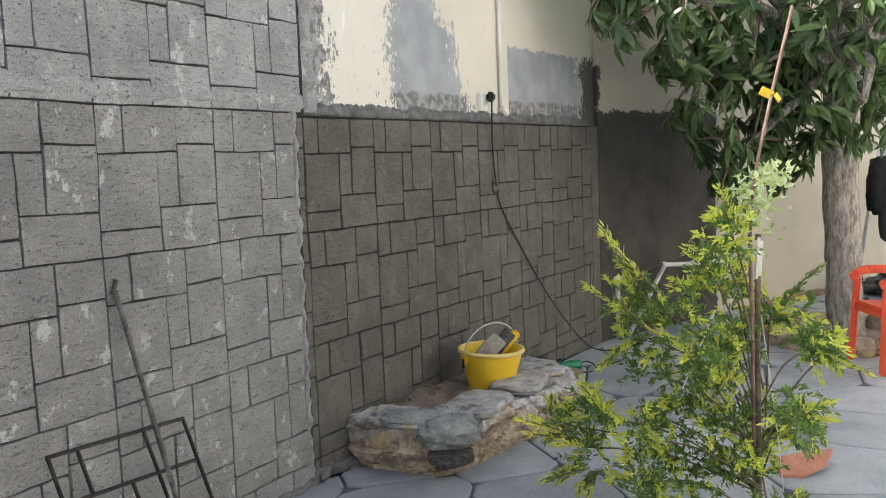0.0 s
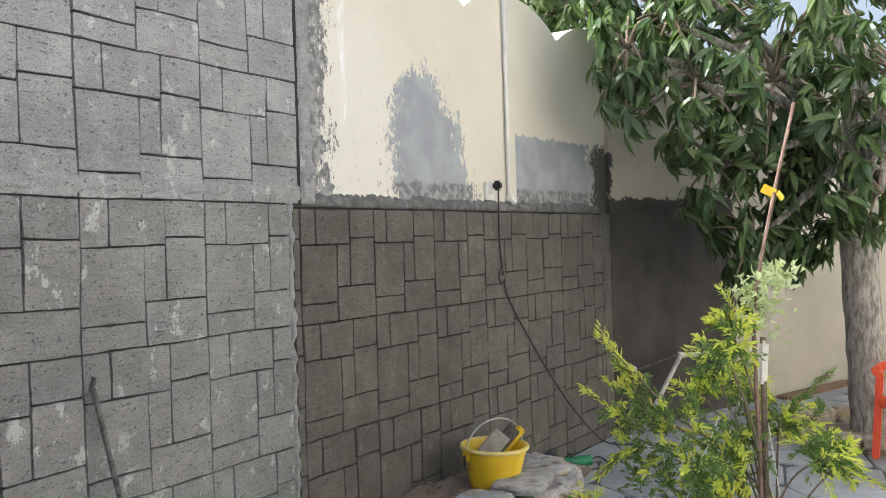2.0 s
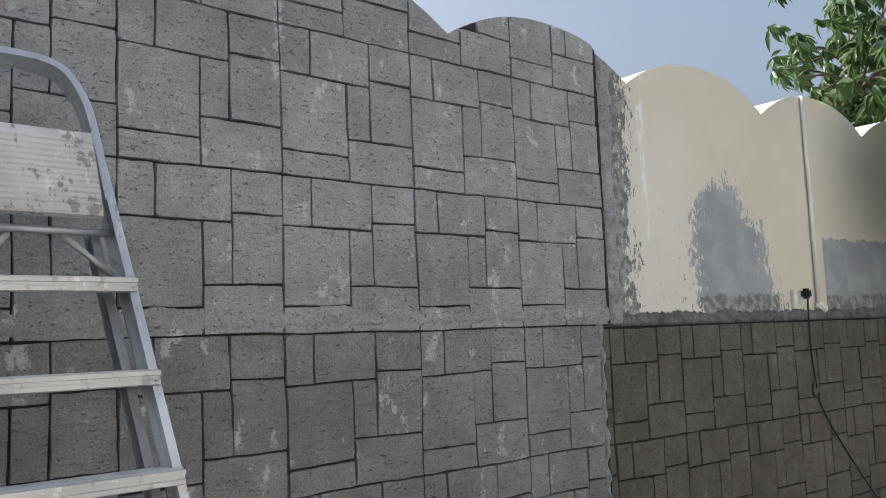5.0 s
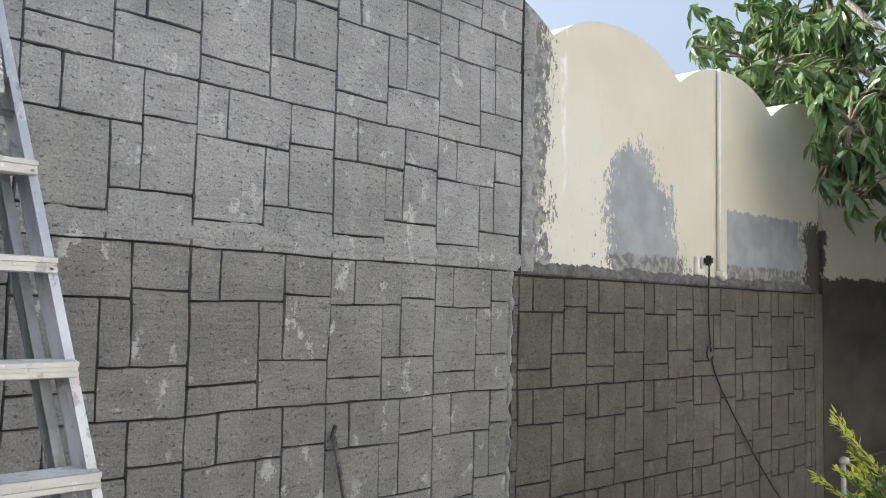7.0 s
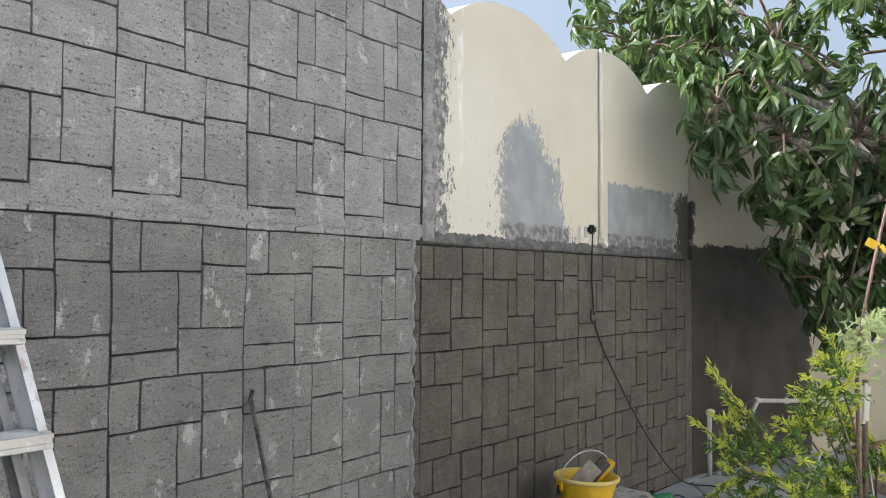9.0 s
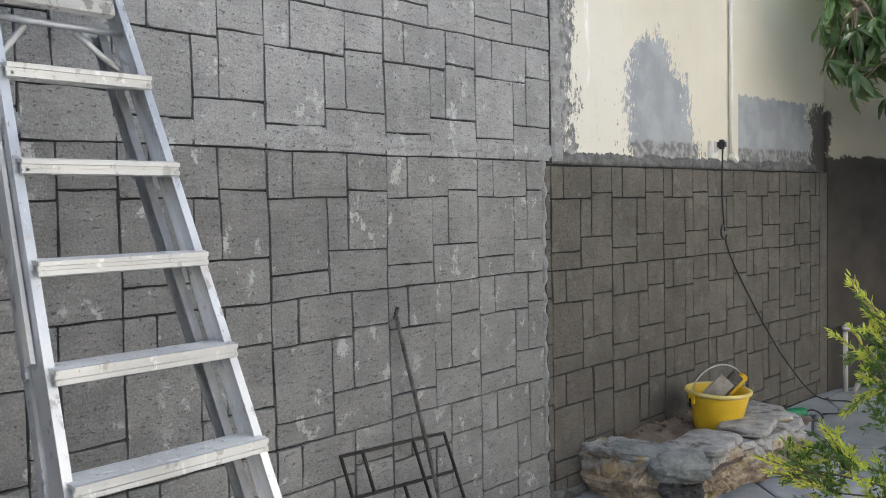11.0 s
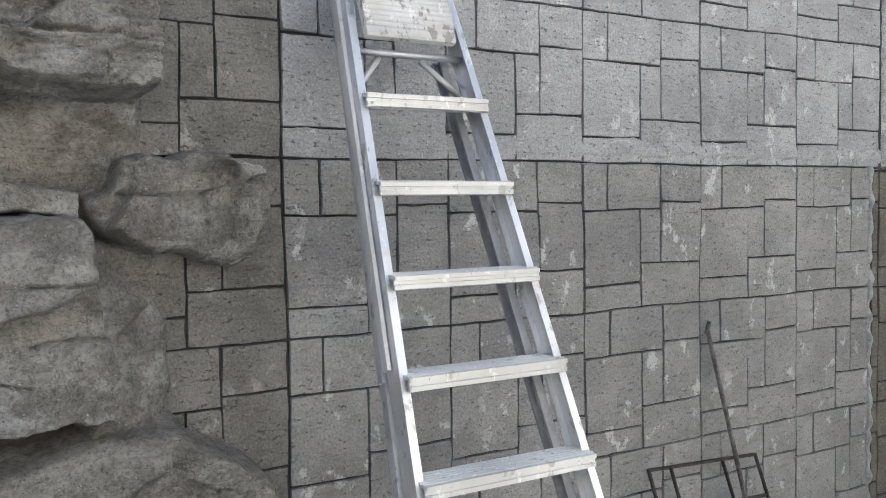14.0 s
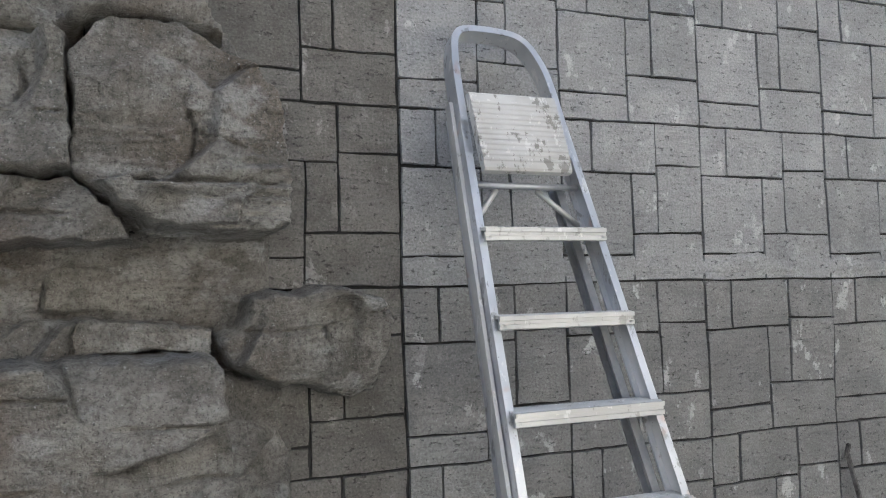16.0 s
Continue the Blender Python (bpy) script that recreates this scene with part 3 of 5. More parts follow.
def make_ladder():
    lad = thing("step_ladder", "paint-spattered aluminium step ladder leaning folded on the wall", "ladder")
    rail("front_rail", left_x(0), left_x(2.15), 0, 2.15, 0.021, 0.060, 0, M["alu"], lad)
    rail("front_rail", right_x(0), right_x(2.15), 0, 2.15, -0.021, 0.060, 0, M["alu"], lad)
    rail("rear_rail", left_x(0) - 0.016, left_x(2.0) + 0.012, 0.05, 2.0, 0.022, 0.03, -0.058, M["alu"], lad)
    rail("rear_rail", right_x(0) - 0.03, right_x(2.0) - 0.03, 0.05, 2.0, -0.022, 0.04, -0.058, M["rear"], lad, "aluminium coloured darker as in shade")
    rail("rail_sleeve", left_x(1.17) - 0.019, left_x(2.22) - 0.016, 1.17, 2.22, 0.010, 0.030, -0.012, M["step"], lad, "paint-smeared side strip")
    rail("rail_sleeve", left_x(1.15) - 0.016, left_x(2.20) - 0.004, 1.15, 2.20, 0.008, 0.022, -0.050, M["alu"], lad)
    rail("rail_sleeve", right_x(1.17) + 0.019, right_x(2.2) + 0.017, 1.17, 2.2, -0.008, 0.03, -0.012, M["alu"], lad)
    for k in range(8):
        s = 0.235 + 0.2292 * k
        a, b = left_x(s) - 0.003, right_x(s) + 0.004
        bm = bmesh.new()
        top = [(-0.046, -0.027), (-0.050, -0.027), (-0.050, -0.017), (-0.046, -0.016), (-0.046, -0.008), (-0.051, -0.007), (-0.051, 0.003)]
        for q in range(6):
            y = -0.040 + 0.0145 * q
            top += [(y, 0.004), (y + 0.002, 0.0065), (y + 0.006, 0.0065), (y + 0.008, 0.004)]
        top += [(0.044, 0.003), (0.044, -0.022), (0.038, -0.022), (0.038, -0.003), (-0.040, -0.003), (-0.040, -0.030)]
        extrude(bm, [Vector((0, p, q - 0.01 * p)) for p, q in top], ladder_point(a, s, 0.012), ladder_point(b, s, 0.012))
        st = part("step", bm, M["step"], lad)
        for x in (a + 0.012, b - 0.012):
            bm = bmesh.new()
            bmesh.ops.create_cone(bm, cap_ends=True, segments=10, radius1=0.005, radius2=0.004, depth=0.004,
                                  matrix=Matrix.Translation(ladder_point(x, s, 0.012) + Vector((0, -0.048, -0.019))) @ pose(0, 0, 0, 90))
            part("rivet", bm, M["wire"], st)
    # folded platform
    s0, s1 = 1.99, 2.222
    bm = bmesh.new()
    mid = ladder_point(0.7025, (s0 + s1) / 2, 0.045)
    m = Matrix.Translation(mid) @ pose(0, 0, 0, -21.3)
    wide = 0.255
    h = (s1 - s0) / 2
    ribs = [(0.012, -h), (-0.006, -h), (-0.011, -h + 0.006), (-0.011, -h + 0.02)]
    for q in range(12):
        z = -h + 0.024 + 0.0155 * q
        ribs += [(-0.011, z), (-0.0145, z + 0.003), (-0.0145, z + 0.008), (-0.011, z + 0.011)]
    ribs += [(-0.011, h - 0.006), (-0.006, h), (0.012, h)]
    turn = m.to_3x3()
    extrude(bm, [turn @ Vector((0, p, q)) for p, q in ribs], m @ Vector((-wide / 2, 0, 0)), m @ Vector((wide / 2, 0, 0)))
    part("platform", bm, M["plate"], lad, "ribbed platform plate smeared with dry paint")
    # hoop
    w0, w1 = left_x(2.1), right_x(2.1)
    pts = [ladder_point(w0, 2.05), ladder_point(w0 + 0.010, 2.27), ladder_point(w0 + 0.018, 2.36), ladder_point(w0 + 0.034, 2.425), ladder_point(w0 + 0.075, 2.450),
           ladder_point(w1 - 0.125, 2.448), ladder_point(w1 - 0.068, 2.428), ladder_point(w1 - 0.034, 2.375), ladder_point(w1 - 0.012, 2.28), ladder_point(w1, 2.05)]
    line = smooth_line(pts, 5)
    bm = bmesh.new()
    out = Vector((0, -math.cos(radians(21.3)), math.sin(radians(21.3))))
    rings = []
    for i, p in enumerate(line):
        d = (line[min(i + 1, len(line) - 1)] - line[max(i - 1, 0)]).normalized()
        side = d.cross(out).normalized()
        rings.append([bm.verts.new(p + side * a + out * b) for a, b in ((-0.010, -0.03), (0.004, -0.03), (0.004, 0.026), (0.010, 0.026), (0.010, 0.03), (-0.010, 0.03))])
    for r0, r1 in zip(rings, rings[1:]):
        for k in range(6):
            bm.faces.new((r0[k], r0[(k + 1) % 6], r1[(k + 1) % 6], r1[k]))
    part("hoop", bm, M["alu"], lad)
    # braces under the platform
    for x0, x1 in ((left_x(1.9) + 0.01, left_x(1.9) + 0.09), (right_x(1.9) - 0.01, right_x(1.9) - 0.12)):
        tube_part("brace", [ladder_point(x0, 1.875, -0.03), ladder_point(x1, 1.972, -0.02)], 0.008, M["step"], lad, "", 6)
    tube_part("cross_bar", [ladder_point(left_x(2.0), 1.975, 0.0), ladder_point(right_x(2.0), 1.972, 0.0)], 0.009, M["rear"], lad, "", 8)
    for f in (left_x, right_x):
        bm = bmesh.new()
        box(bm, (0.04, 0.08, 0.05), Matrix.Translation(ladder_point(f(0), 0.025)), 0.006)
        part("foot", bm, M["black"], lad, "black rubber foot")
    return lad


make_ladder()


# ---- sculpted rock face beside the panel ----
def inside(poly, x, z):
    """Distance to the outline, positive inside."""
    n, best, hit = len(poly), 9.0, False
    for i in range(n):
        (x0, z0), (x1, z1) = poly[i], poly[(i + 1) % n]
        dx, dz = x1 - x0, z1 - z0
        t = max(0, min(1, ((x - x0) * dx + (z - z0) * dz) / (dx * dx + dz * dz)))
        best = min(best, math.hypot(x - x0 - t * dx, z - z0 - t * dz))
        if (z0 > z) != (z1 > z) and x < x0 + (z - z0) / (z1 - z0) * dx:
            hit = not hit
    return best if hit else -best


def near_line(line, x, z):
    """Distance from a point to a broken line."""
    best = 9.0
    for (x0, z0), (x1, z1) in zip(line, line[1:]):
        dx, dz = x1 - x0, z1 - z0
        t = max(0, min(1, ((x - x0) * dx + (z - z0) * dz) / (dx * dx + dz * dz)))
        best = min(best, math.hypot(x - x0 - t * dx, z - z0 - t * dz))
    return best


def rock_piece(poly, base, depth, shelf, seed, parent, cell=0.0036, edge=0.010, name="boulder", lean=0.0, cracks=(), facets=1.0):
    """A flat-faced block standing out of the wall inside an outline; shelf: how much further out its foot stands than its top;
    lean: how much its front falls back along the wall; cracks: carved lines."""
    x0, x1 = min(p[0] for p in poly) - 0.04, max(p[0] for p in poly) + 0.04
    z0, z1 = min(p[1] for p in poly) - 0.04, max(p[1] for p in poly) + 0.04
    nx, nz = int((x1 - x0) / cell) + 1, int((z1 - z0) / cell) + 1
    off = Vector((seed * 2.3, seed * 4.1, seed * 1.7))
    verts, keep = [], []
    for j in range(nz + 1):
        for i in range(nx + 1):
            x, z = x0 + i * cell, z0 + j * cell
            p = Vector((x, 0, z))
            wx = x + 0.012 * noise.noise(p * 7 + off) + 0.011 * noise.noise(p * 24 + off) + 0.004 * noise.noise(p * 70)
            wz = z + 0.012 * noise.noise(p * 7 - off) + 0.011 * noise.noise(p * 24 - off) + 0.004 * noise.noise(p * 70 - off)
            sd = inside(poly, wx, wz)
            s = max(0.0, min(1.0, sd / edge))
            prof = math.sqrt(max(0.0, 1 - (1 - s) ** 2.6))
            f = (z - z0) / (z1 - z0)
            bend = 0.05 * noise.noise(p * 3.0 + off) + 0.012 * noise.noise(p * 14 + off)
            facet = 0.0
            for sx, sz, amp in ((3.2, 4.6, 0.70), (8.0, 13.0, 0.34)):
                q = Vector(((x + bend * 0.8) * sx, seed * 0.37, (z + bend) * sz))
                dist, seeds = noise.voronoi(q)
                tops = []
                for k in (0, 1):
                    tilt = noise.cell_vector(seeds[k] * 3.3 + off) - Vector((0.5, 0.5, 0.5))
                    rel = q - seeds[k]
                    tops.append(tilt.x * rel.x / sx * 0.7 + tilt.z * rel.z / sz * 1.1 + tilt.y * 0.13 / sx)
                w = 0.5 + 0.5 * min(1.0, (dist[1] - dist[0]) / 0.05)
                facet += amp * (tops[0] * w + tops[1] * (1 - w))
            torn = max(0.0, min(1.0, (noise.noise(p * 4.2 + off * 1.3) - 0.22) / 0.1))
            layer = noise.noise(Vector((x * 4, seed, z * 62)) + off)
            facet -= torn * (0.010 + 0.016 * layer)
            wob = 0.007 * noise.noise(p * 17 + off) + 0.003 * noise.noise(p * 48)
            for line in cracks:
                near = abs(near_line(line, x, z) + wob)
                facet -= 0.024 * max(0.0, 1 - near / 0.0052)
            grit = 0.0045 * noise.fractal(Vector((x * 9, 0, z * 17)) + off, 0.9, 2.0, 5)
            pit = -0.008 * max(0.0, noise.noise(p * 37 + off) - 0.42) + 0.0012 * noise.noise(p * 90 + off)
            d = base - 0.03 + prof * (depth + 0.03 + shelf * (0.5 - f) - lean * (x - (x0 + x1) / 2)) + facets * min(1, s * 1.6) * facet + (grit + pit) * min(1, s * 3)
            verts.append((x, -d, z))
            keep.append(sd > -0.012)
    faces = []
    for j in range(nz):
        for i in range(nx):
            a = j * (nx + 1) + i
            q = (a, a + 1, a + nx + 2, a + nx + 1)
            if all(keep[k] for k in q):
                faces.append(q)
    used = sorted({k for q in faces for k in q})
    ren = {k: i for i, k in enumerate(used)}
    return mesh_object(name, [verts[k] for k in used], [tuple(ren[k] for k in q) for q in faces], M["rock"], parent, "", True)


rocks = thing("rock_relief", "sculpted grey-brown cement rock relief bulging from the wall", "rock relief")
rock_piece([(-2.3, -0.12), (0.05, -0.12), (0.16, 0.9), (0.10, 1.45), (0.10, 2.0), (-0.1, 2.35), (-0.3, 2.80), (-2.3, 2.80)], 0.0, 0.018, 0.0, 1, rocks, 0.016, 0.05, "backing")
# upper blocks
rock_piece([(-0.384, 2.03), (-0.30, 2.125), (-0.157, 2.13), (0.011, 2.045), (0.09, 1.955), (0.108, 1.80), (0.09, 1.645), (0.0, 1.622), (-0.2, 1.63), (-0.355, 1.728), (-0.386, 1.765)], 0.03, 0.215, 0.13, 2, rocks,
           cracks=([(-0.13, 1.90), (-0.115, 1.86), (-0.125, 1.80)], [(-0.115, 1.865), (-0.06, 1.845), (-0.01, 1.82)], [(-0.29, 1.755), (-0.16, 1.742), (0.06, 1.737)]))
rock_piece([(-0.345, 1.742), (-0.05, 1.735), (0.014, 1.738), (0.016, 1.66), (-0.03, 1.64), (-0.21, 1.64), (-0.29, 1.675)], 0.14, 0.175, 0.02, 12, rocks, 0.0045, 0.010)
rock_piece([(-0.68, 2.092), (-0.386, 2.085), (-0.386, 1.76), (-0.68, 1.757)], 0.03, 0.19, 0.08, 3, rocks, cracks=([(-0.5, 2.06), (-0.47, 1.95), (-0.5, 1.9)], [(-0.68, 1.90), (-0.5, 1.885), (-0.40, 1.89)]))
rock_piece([(-0.68, 1.757), (-0.388, 1.757), (-0.352, 1.73), (-0.28, 1.665), (-0.25, 1.615), (-0.68, 1.585)], 0.03, 0.215, 0.08, 13, rocks, cracks=([(-0.68, 1.69), (-0.6, 1.68), (-0.36, 1.665)],))
rock_piece([(-0.68, 2.094), (-0.39, 2.088), (-0.30, 2.126), (-0.15, 2.132), (-0.02, 2.10), (-0.12, 2.24), (-0.3, 2.45), (-0.68, 2.5)], 0.03, 0.12, 0.02, 4, rocks, 0.009)
# low bricks in the hollow
rock_piece([(-0.68, 1.57), (-0.445, 1.565), (-0.440, 1.452), (-0.68, 1.445)], 0.0, 0.038, 0.0, 14, rocks, 0.006, 0.010, facets=0.5)
rock_piece([(-0.433, 1.565), (-0.115, 1.555), (-0.112, 1.445), (-0.433, 1.452)], 0.0, 0.040, 0.0, 15, rocks, 0.006, 0.010, facets=0.5)
rock_piece([(-0.105, 1.545), (0.03, 1.535), (0.03, 1.43), (-0.105, 1.43)], 0.0, 0.042, 0.0, 16, rocks, 0.006, 0.010, facets=0.5)
# block at the side of the hollow
rock_piece([(-0.065, 1.384), (-0.02, 1.402), (0.015, 1.475), (0.06, 1.50), (0.205, 1.506), (0.37, 1.475), (0.405, 1.41), (0.398, 1.34), (0.353, 1.237), (0.286, 1.214), (0.171, 1.249), (0.087, 1.255), (-0.033, 1.316)],
           0.005, 0.15, -0.05, 5, rocks, 0.0045, 0.022, lean=0.14, cracks=([(-0.02, 1.398), (0.10, 1.395), (0.21, 1.402), (0.27, 1.42), (0.39, 1.445)], [(0.21, 1.40), (0.222, 1.35), (0.218, 1.27)]))
rock_piece([(-0.68, 1.44), (-0.35, 1.442), (-0.06, 1.412), (-0.07, 1.35), (-0.376, 1.345), (-0.68, 1.345)], 0.02, 0.10, 0.03, 6, rocks, cracks=([(-0.365, 1.44), (-0.385, 1.40), (-0.38, 1.345)],))
# big lower block and the hollow beside it
rock_piece([(-0.68, 1.355), (-0.41, 1.363), (-0.085, 1.352), (-0.058, 1.31), (-0.05, 1.19), (-0.02, 1.03), (-0.004, 0.955), (-0.015, 0.89), (-0.68, 0.892)], 0.04, 0.25, 0.02, 8, rocks, 0.005, 0.026,
           cracks=([(-0.411, 1.36), (-0.39, 1.30), (-0.374, 1.24), (-0.342, 1.208), (-0.2, 1.206), (-0.06, 1.20)], [(-0.68, 1.27), (-0.514, 1.279), (-0.395, 1.276)], [(-0.6, 1.08), (-0.433, 1.097), (-0.358, 1.112), (-0.259, 1.119)],
                   [(-0.2, 1.08), (-0.10, 1.09), (-0.03, 1.08)], [(-0.4, 0.98), (-0.25, 1.01), (-0.16, 0.99)]))
rock_piece([(-0.10, 1.32), (0.04, 1.28), (0.15, 1.255), (0.165, 1.15), (0.145, 1.04), (0.16, 0.92), (0.10, 0.80), (-0.10, 0.82)], 0.0, 0.095, 0.08, 11, rocks, 0.007, 0.04, lean=0.75, cracks=([(0.04, 1.19), (0.09, 1.19), (0.125, 1.195)],))
# foot
rock_piece([(-0.68, 0.83), (-0.2, 0.838), (-0.10, 0.868), (0.115, 0.858), (0.162, 0.80), (0.25, 0.756), (0.316, 0.72), (0.36, 0.64), (0.40, 0.50), (0.43, 0.3), (0.43, -0.12), (-0.68, -0.12)], 0.04, 0.29, 0.10, 10, rocks, 0.0055, 0.02,
           cracks=([(-0.3, 0.73), (-0.08, 0.70), (0.03, 0.76), (0.10, 0.79)], [(-0.05, 0.72), (0.12, 0.74), (0.2, 0.70), (0.32, 0.69)]))


# ---- iron frame and bar leaning on the panel ----
def make_iron_frame():
    fr = thing("metal_grille", "black rusty iron frame leaning on the carved wall", "iron frame")

    def p(x, z):
        return Vector((x + 0.068, -0.02 - 0.17 * (0.46 - z) / 0.55, z - (0.03 if z > FLOOR else 0)))

    bars = [((1.70, 0.46), (2.235, 0.435)), ((1.70, 0.46), (1.735, FLOOR)), ((2.235, 0.435), (2.275, FLOOR)), ((1.803, 0.455), (1.815, 0.315)),
            ((1.72, 0.315), (2.245, 0.29)), ((1.965, 0.30), (1.995, FLOOR)), ((2.06, 0.44), (2.10, FLOOR)), ((2.075, 0.10), (2.26, 0.09))]
    for a, b in bars:
        m, length = along(p(*a), p(*b))
        bm = bmesh.new()
        box(bm, (0.011, 0.011, length + 0.010), m, 0.002)
        part("bar", bm, M["iron"], fr)
    return fr


make_iron_frame()
rod = thing("iron_rod", "cement-splashed iron angle bar leaning on the wall", "metal bar")
bm = bmesh.new()
m, length = along((2.064, -0.015, 0.895), (2.145, -0.23, FLOOR + 0.004))
box(bm, (0.017, 0.012, length), m, 0.002)
part("bar", bm, M["ironrod"], rod)
bm = bmesh.new()
box(bm, (0.014, 0.014, 0.05), pose(2.062, -0.018, 0.905, 8, 12, 0), 0.003)
part("tip", bm, M["ironrod"], rod)

# ---- rough mortar edges ----
def ragged_strip(name, face, along_z, a0, a1, low, high, d0, d1, material, seed, parent, label=""):
    """A thin uneven layer of mortar whose far side is torn; low and high give its two sides."""
    n, rows = int((a1 - a0) / 0.006), 6
    verts, faces = [], []
    for i in range(n + 1):
        a = a0 + (a1 - a0) * i / n
        lo, hi = low(a), high(a)
        for k in range(rows + 1):
            f = k / rows
            b = lo + (hi - lo) * f
            d = d0 + (d1 - d0) * (1 - (2 * f - 1) ** 4) * (0.6 + 0.8 * noise.noise(Vector((a * 18, b * 18, seed))) + 0.3)
            verts.append(face.at(b, a, d) if along_z else face.at(a, b, d))
    for i in range(n):
        for k in range(rows):
            q = i * (rows + 1) + k
            faces.append((q, q + 1, q + rows + 2, q + rows + 1))
    return mesh_object(name, verts, faces, material, parent, label, True)


def tear(a, seed, size, scale):
    return size * (noise.fractal(Vector((a * scale, seed, seed * 2.0)), 0.8, 2.0, 4))


ragged_strip("mortar_edge", MID, False, 0.0, 2.98, lambda u: 1.483 + tear(u, 3, 0.004, 12), lambda u: 1.545 + tear(u, 5, 0.022, 5) + 0.016 * noise.noise(Vector((u * 34, 1, 1))) + 0.010 * noise.noise(Vector((u * 80, 4, 1))),
             -0.031, -0.008, M["smear"], 4, wall_mid, "rough grey mortar edge")
ragged_strip("mortar_edge", NEAR, True, FLOOR, 1.50, lambda z: 3.022 + tear(z, 8, 0.010, 4), lambda z: 3.060 + 0.014 * noise.noise(Vector((z * 2.3, 3, 1))) + 0.007 * noise.noise(Vector((z * 9, 2, 2))) + 0.004 * noise.noise(Vector((z * 40, 2, 2))), -0.022, 0.010, M["edge"], 6, wall_near, "pale ragged mortar edge")
ragged_strip("mortar_edge", NEAR, True, 1.50, 2.62, lambda z: 3.115 + tear(z, 11, 0.004, 5), lambda z: 3.215 + tear(z, 12, 0.015, 6), -0.036, 0.004, M["panel"], 7, wall_near, "grey cement edge")
ragged_strip("mortar_band", NEAR, False, 0.47, 3.11, lambda u: 1.512 + tear(u, 31, 0.010, 6), lambda u: 1.572 + tear(u, 32, 0.030, 5), -0.006, 0.003, M["panel"], 13, wall_near, "smeared band of grey mortar")
ragged_strip("mortar_fillet", MID, False, -0.08, 0.40, lambda u: FLOOR - 0.015, lambda u: FLOOR + 0.05 + tear(u, 21, 0.03, 6), -0.012, 0.03, M["smear"], 9, wall_mid, "grey mortar along the foot")
ragged_strip("mortar_fillet", NEAR, False, 0.4, 3.13, lambda u: FLOOR - 0.015, lambda u: FLOOR + 0.03 + tear(u, 22, 0.02, 6), -0.012, 0.02, M["smear"], 10, wall_near, "grey mortar along the foot")


# ---- conduit, socket, plug and cable ----
def on_mid(x):
    return (x - 3.15) / math.cos(radians(3.0))


conduit = thing("conduit", "white plastic conduit running up the cream wall", "conduit")
u = on_mid(4.88)
tube_part("pipe", [MID.at(u, 1.56, -0.014), MID.at(u + 0.002, 2.1, -0.013), MID.at(u, scallop(u + 3.15) - 0.0, -0.014)], 0.0105, M["white"], conduit)
bm = bmesh.new()
box(bm, (0.075, 0.04, 0.04), Matrix.Translation(MID.at(u + 0.02, 1.555, -0.008)) @ pose(0, 0, 0, 0, 25, -3), 0.008)
part("end_box", bm, M["white"], conduit, "loose white end box")
socket = thing("wall_socket", "small white wall socket streaked with mortar", "socket")
us = on_mid(4.66)
bm = bmesh.new()
box(bm, (0.085, 0.024, 0.10), Matrix.Translation(MID.at(us + 0.005, 1.60, -0.018)) @ pose(0, 0, 0, 0, 0, -3), 0.004)
part("back_box", bm, M["white"], socket)
bm = bmesh.new()
box(bm, (0.05, 0.012, 0.07), Matrix.Translation(MID.at(us + 0.015, 1.615, 0.0)) @ pose(0, 0, 0, 0, 0, -3), 0.004)
part("face_plate", bm, M["white"], socket)
cable = thing("extension_cable", "black power cable hanging from the socket to the floor", "cable")
bm = bmesh.new()
box(bm, (0.05, 0.045, 0.055), Matrix.Translation(MID.at(us + 0.02, 1.628, 0.03)) @ pose(0, 0, 0, 0, 0, -3), 0.012)
part("plug", bm, M["black"], cable, "black moulded plug")
c = on_mid(4.70)
line = [MID.at(us + 0.02, 1.60, 0.035), MID.at(us + 0.025, 1.52, 0.03), MID.at(us + 0.04, 1.32, 0.02), MID.at(c + 0.03, 1.13, 0.018)]
line += [MID.at(c + 0.01 + 0.033 * math.cos(q), 1.115 + 0.04 * math.sin(q), 0.02 + 0.002 * k) for k, q in enumerate((1.2, 2.2, 3.4, 4.6, 5.8))]
line += [MID.at(c + 0.05, 1.05, 0.018), MID.at(on_mid(4.86), 0.90, 0.018), MID.at(on_mid(5.20), 0.55, 0.02), MID.at(on_mid(5.52), 0.24, 0.04), MID.at(on_mid(5.86), -0.04, 0.10),
         Vector((6.0, -0.42, FLOOR + 0.008)), Vector((5.7, -0.5, FLOOR + 0.008)), Vector((5.45, -0.42, FLOOR + 0.03))]
tube_part("cord", smooth_line(line, 6), 0.0052, M["black"], cable)


# ---- planter of shaped rock, soil ----
planter = thing("rock_planter", "low planter of painted sculpted rock against the wall", "planter")
path = smooth_line([(3.50, 0.02, 0), (3.43, -0.18, 0), (3.45, -0.36, 0), (3.62, -0.445, 0), (3.86, -0.465, 0), (4.12, -0.505, 0), (4.36, -0.525, 0), (4.51, -0.43, 0), (4.57, -0.22, 0), (4.57, -0.06, 0)], 24)
PROFILE = [Vector(q) for q in ((0.76, 0.0, 0), (0.84, 0.22, 0), (0.97, 0.42, 0), (1.02, 0.72, 0), (0.97, 0.93, 0), (0.86, 1.0, 0), (0.3, 1.02, 0), (-0.3, 1.0, 0), (-0.8, 0.95, 0), (-0.95, 0.75, 0), (-1.0, 0.2, 0))]
verts, faces = [], []
rim = [a.lerp(b, t / 5) for a, b in zip(PROFILE, PROFILE[1:]) for t in range(5)] + [PROFILE[-1]]
K = len(rim)
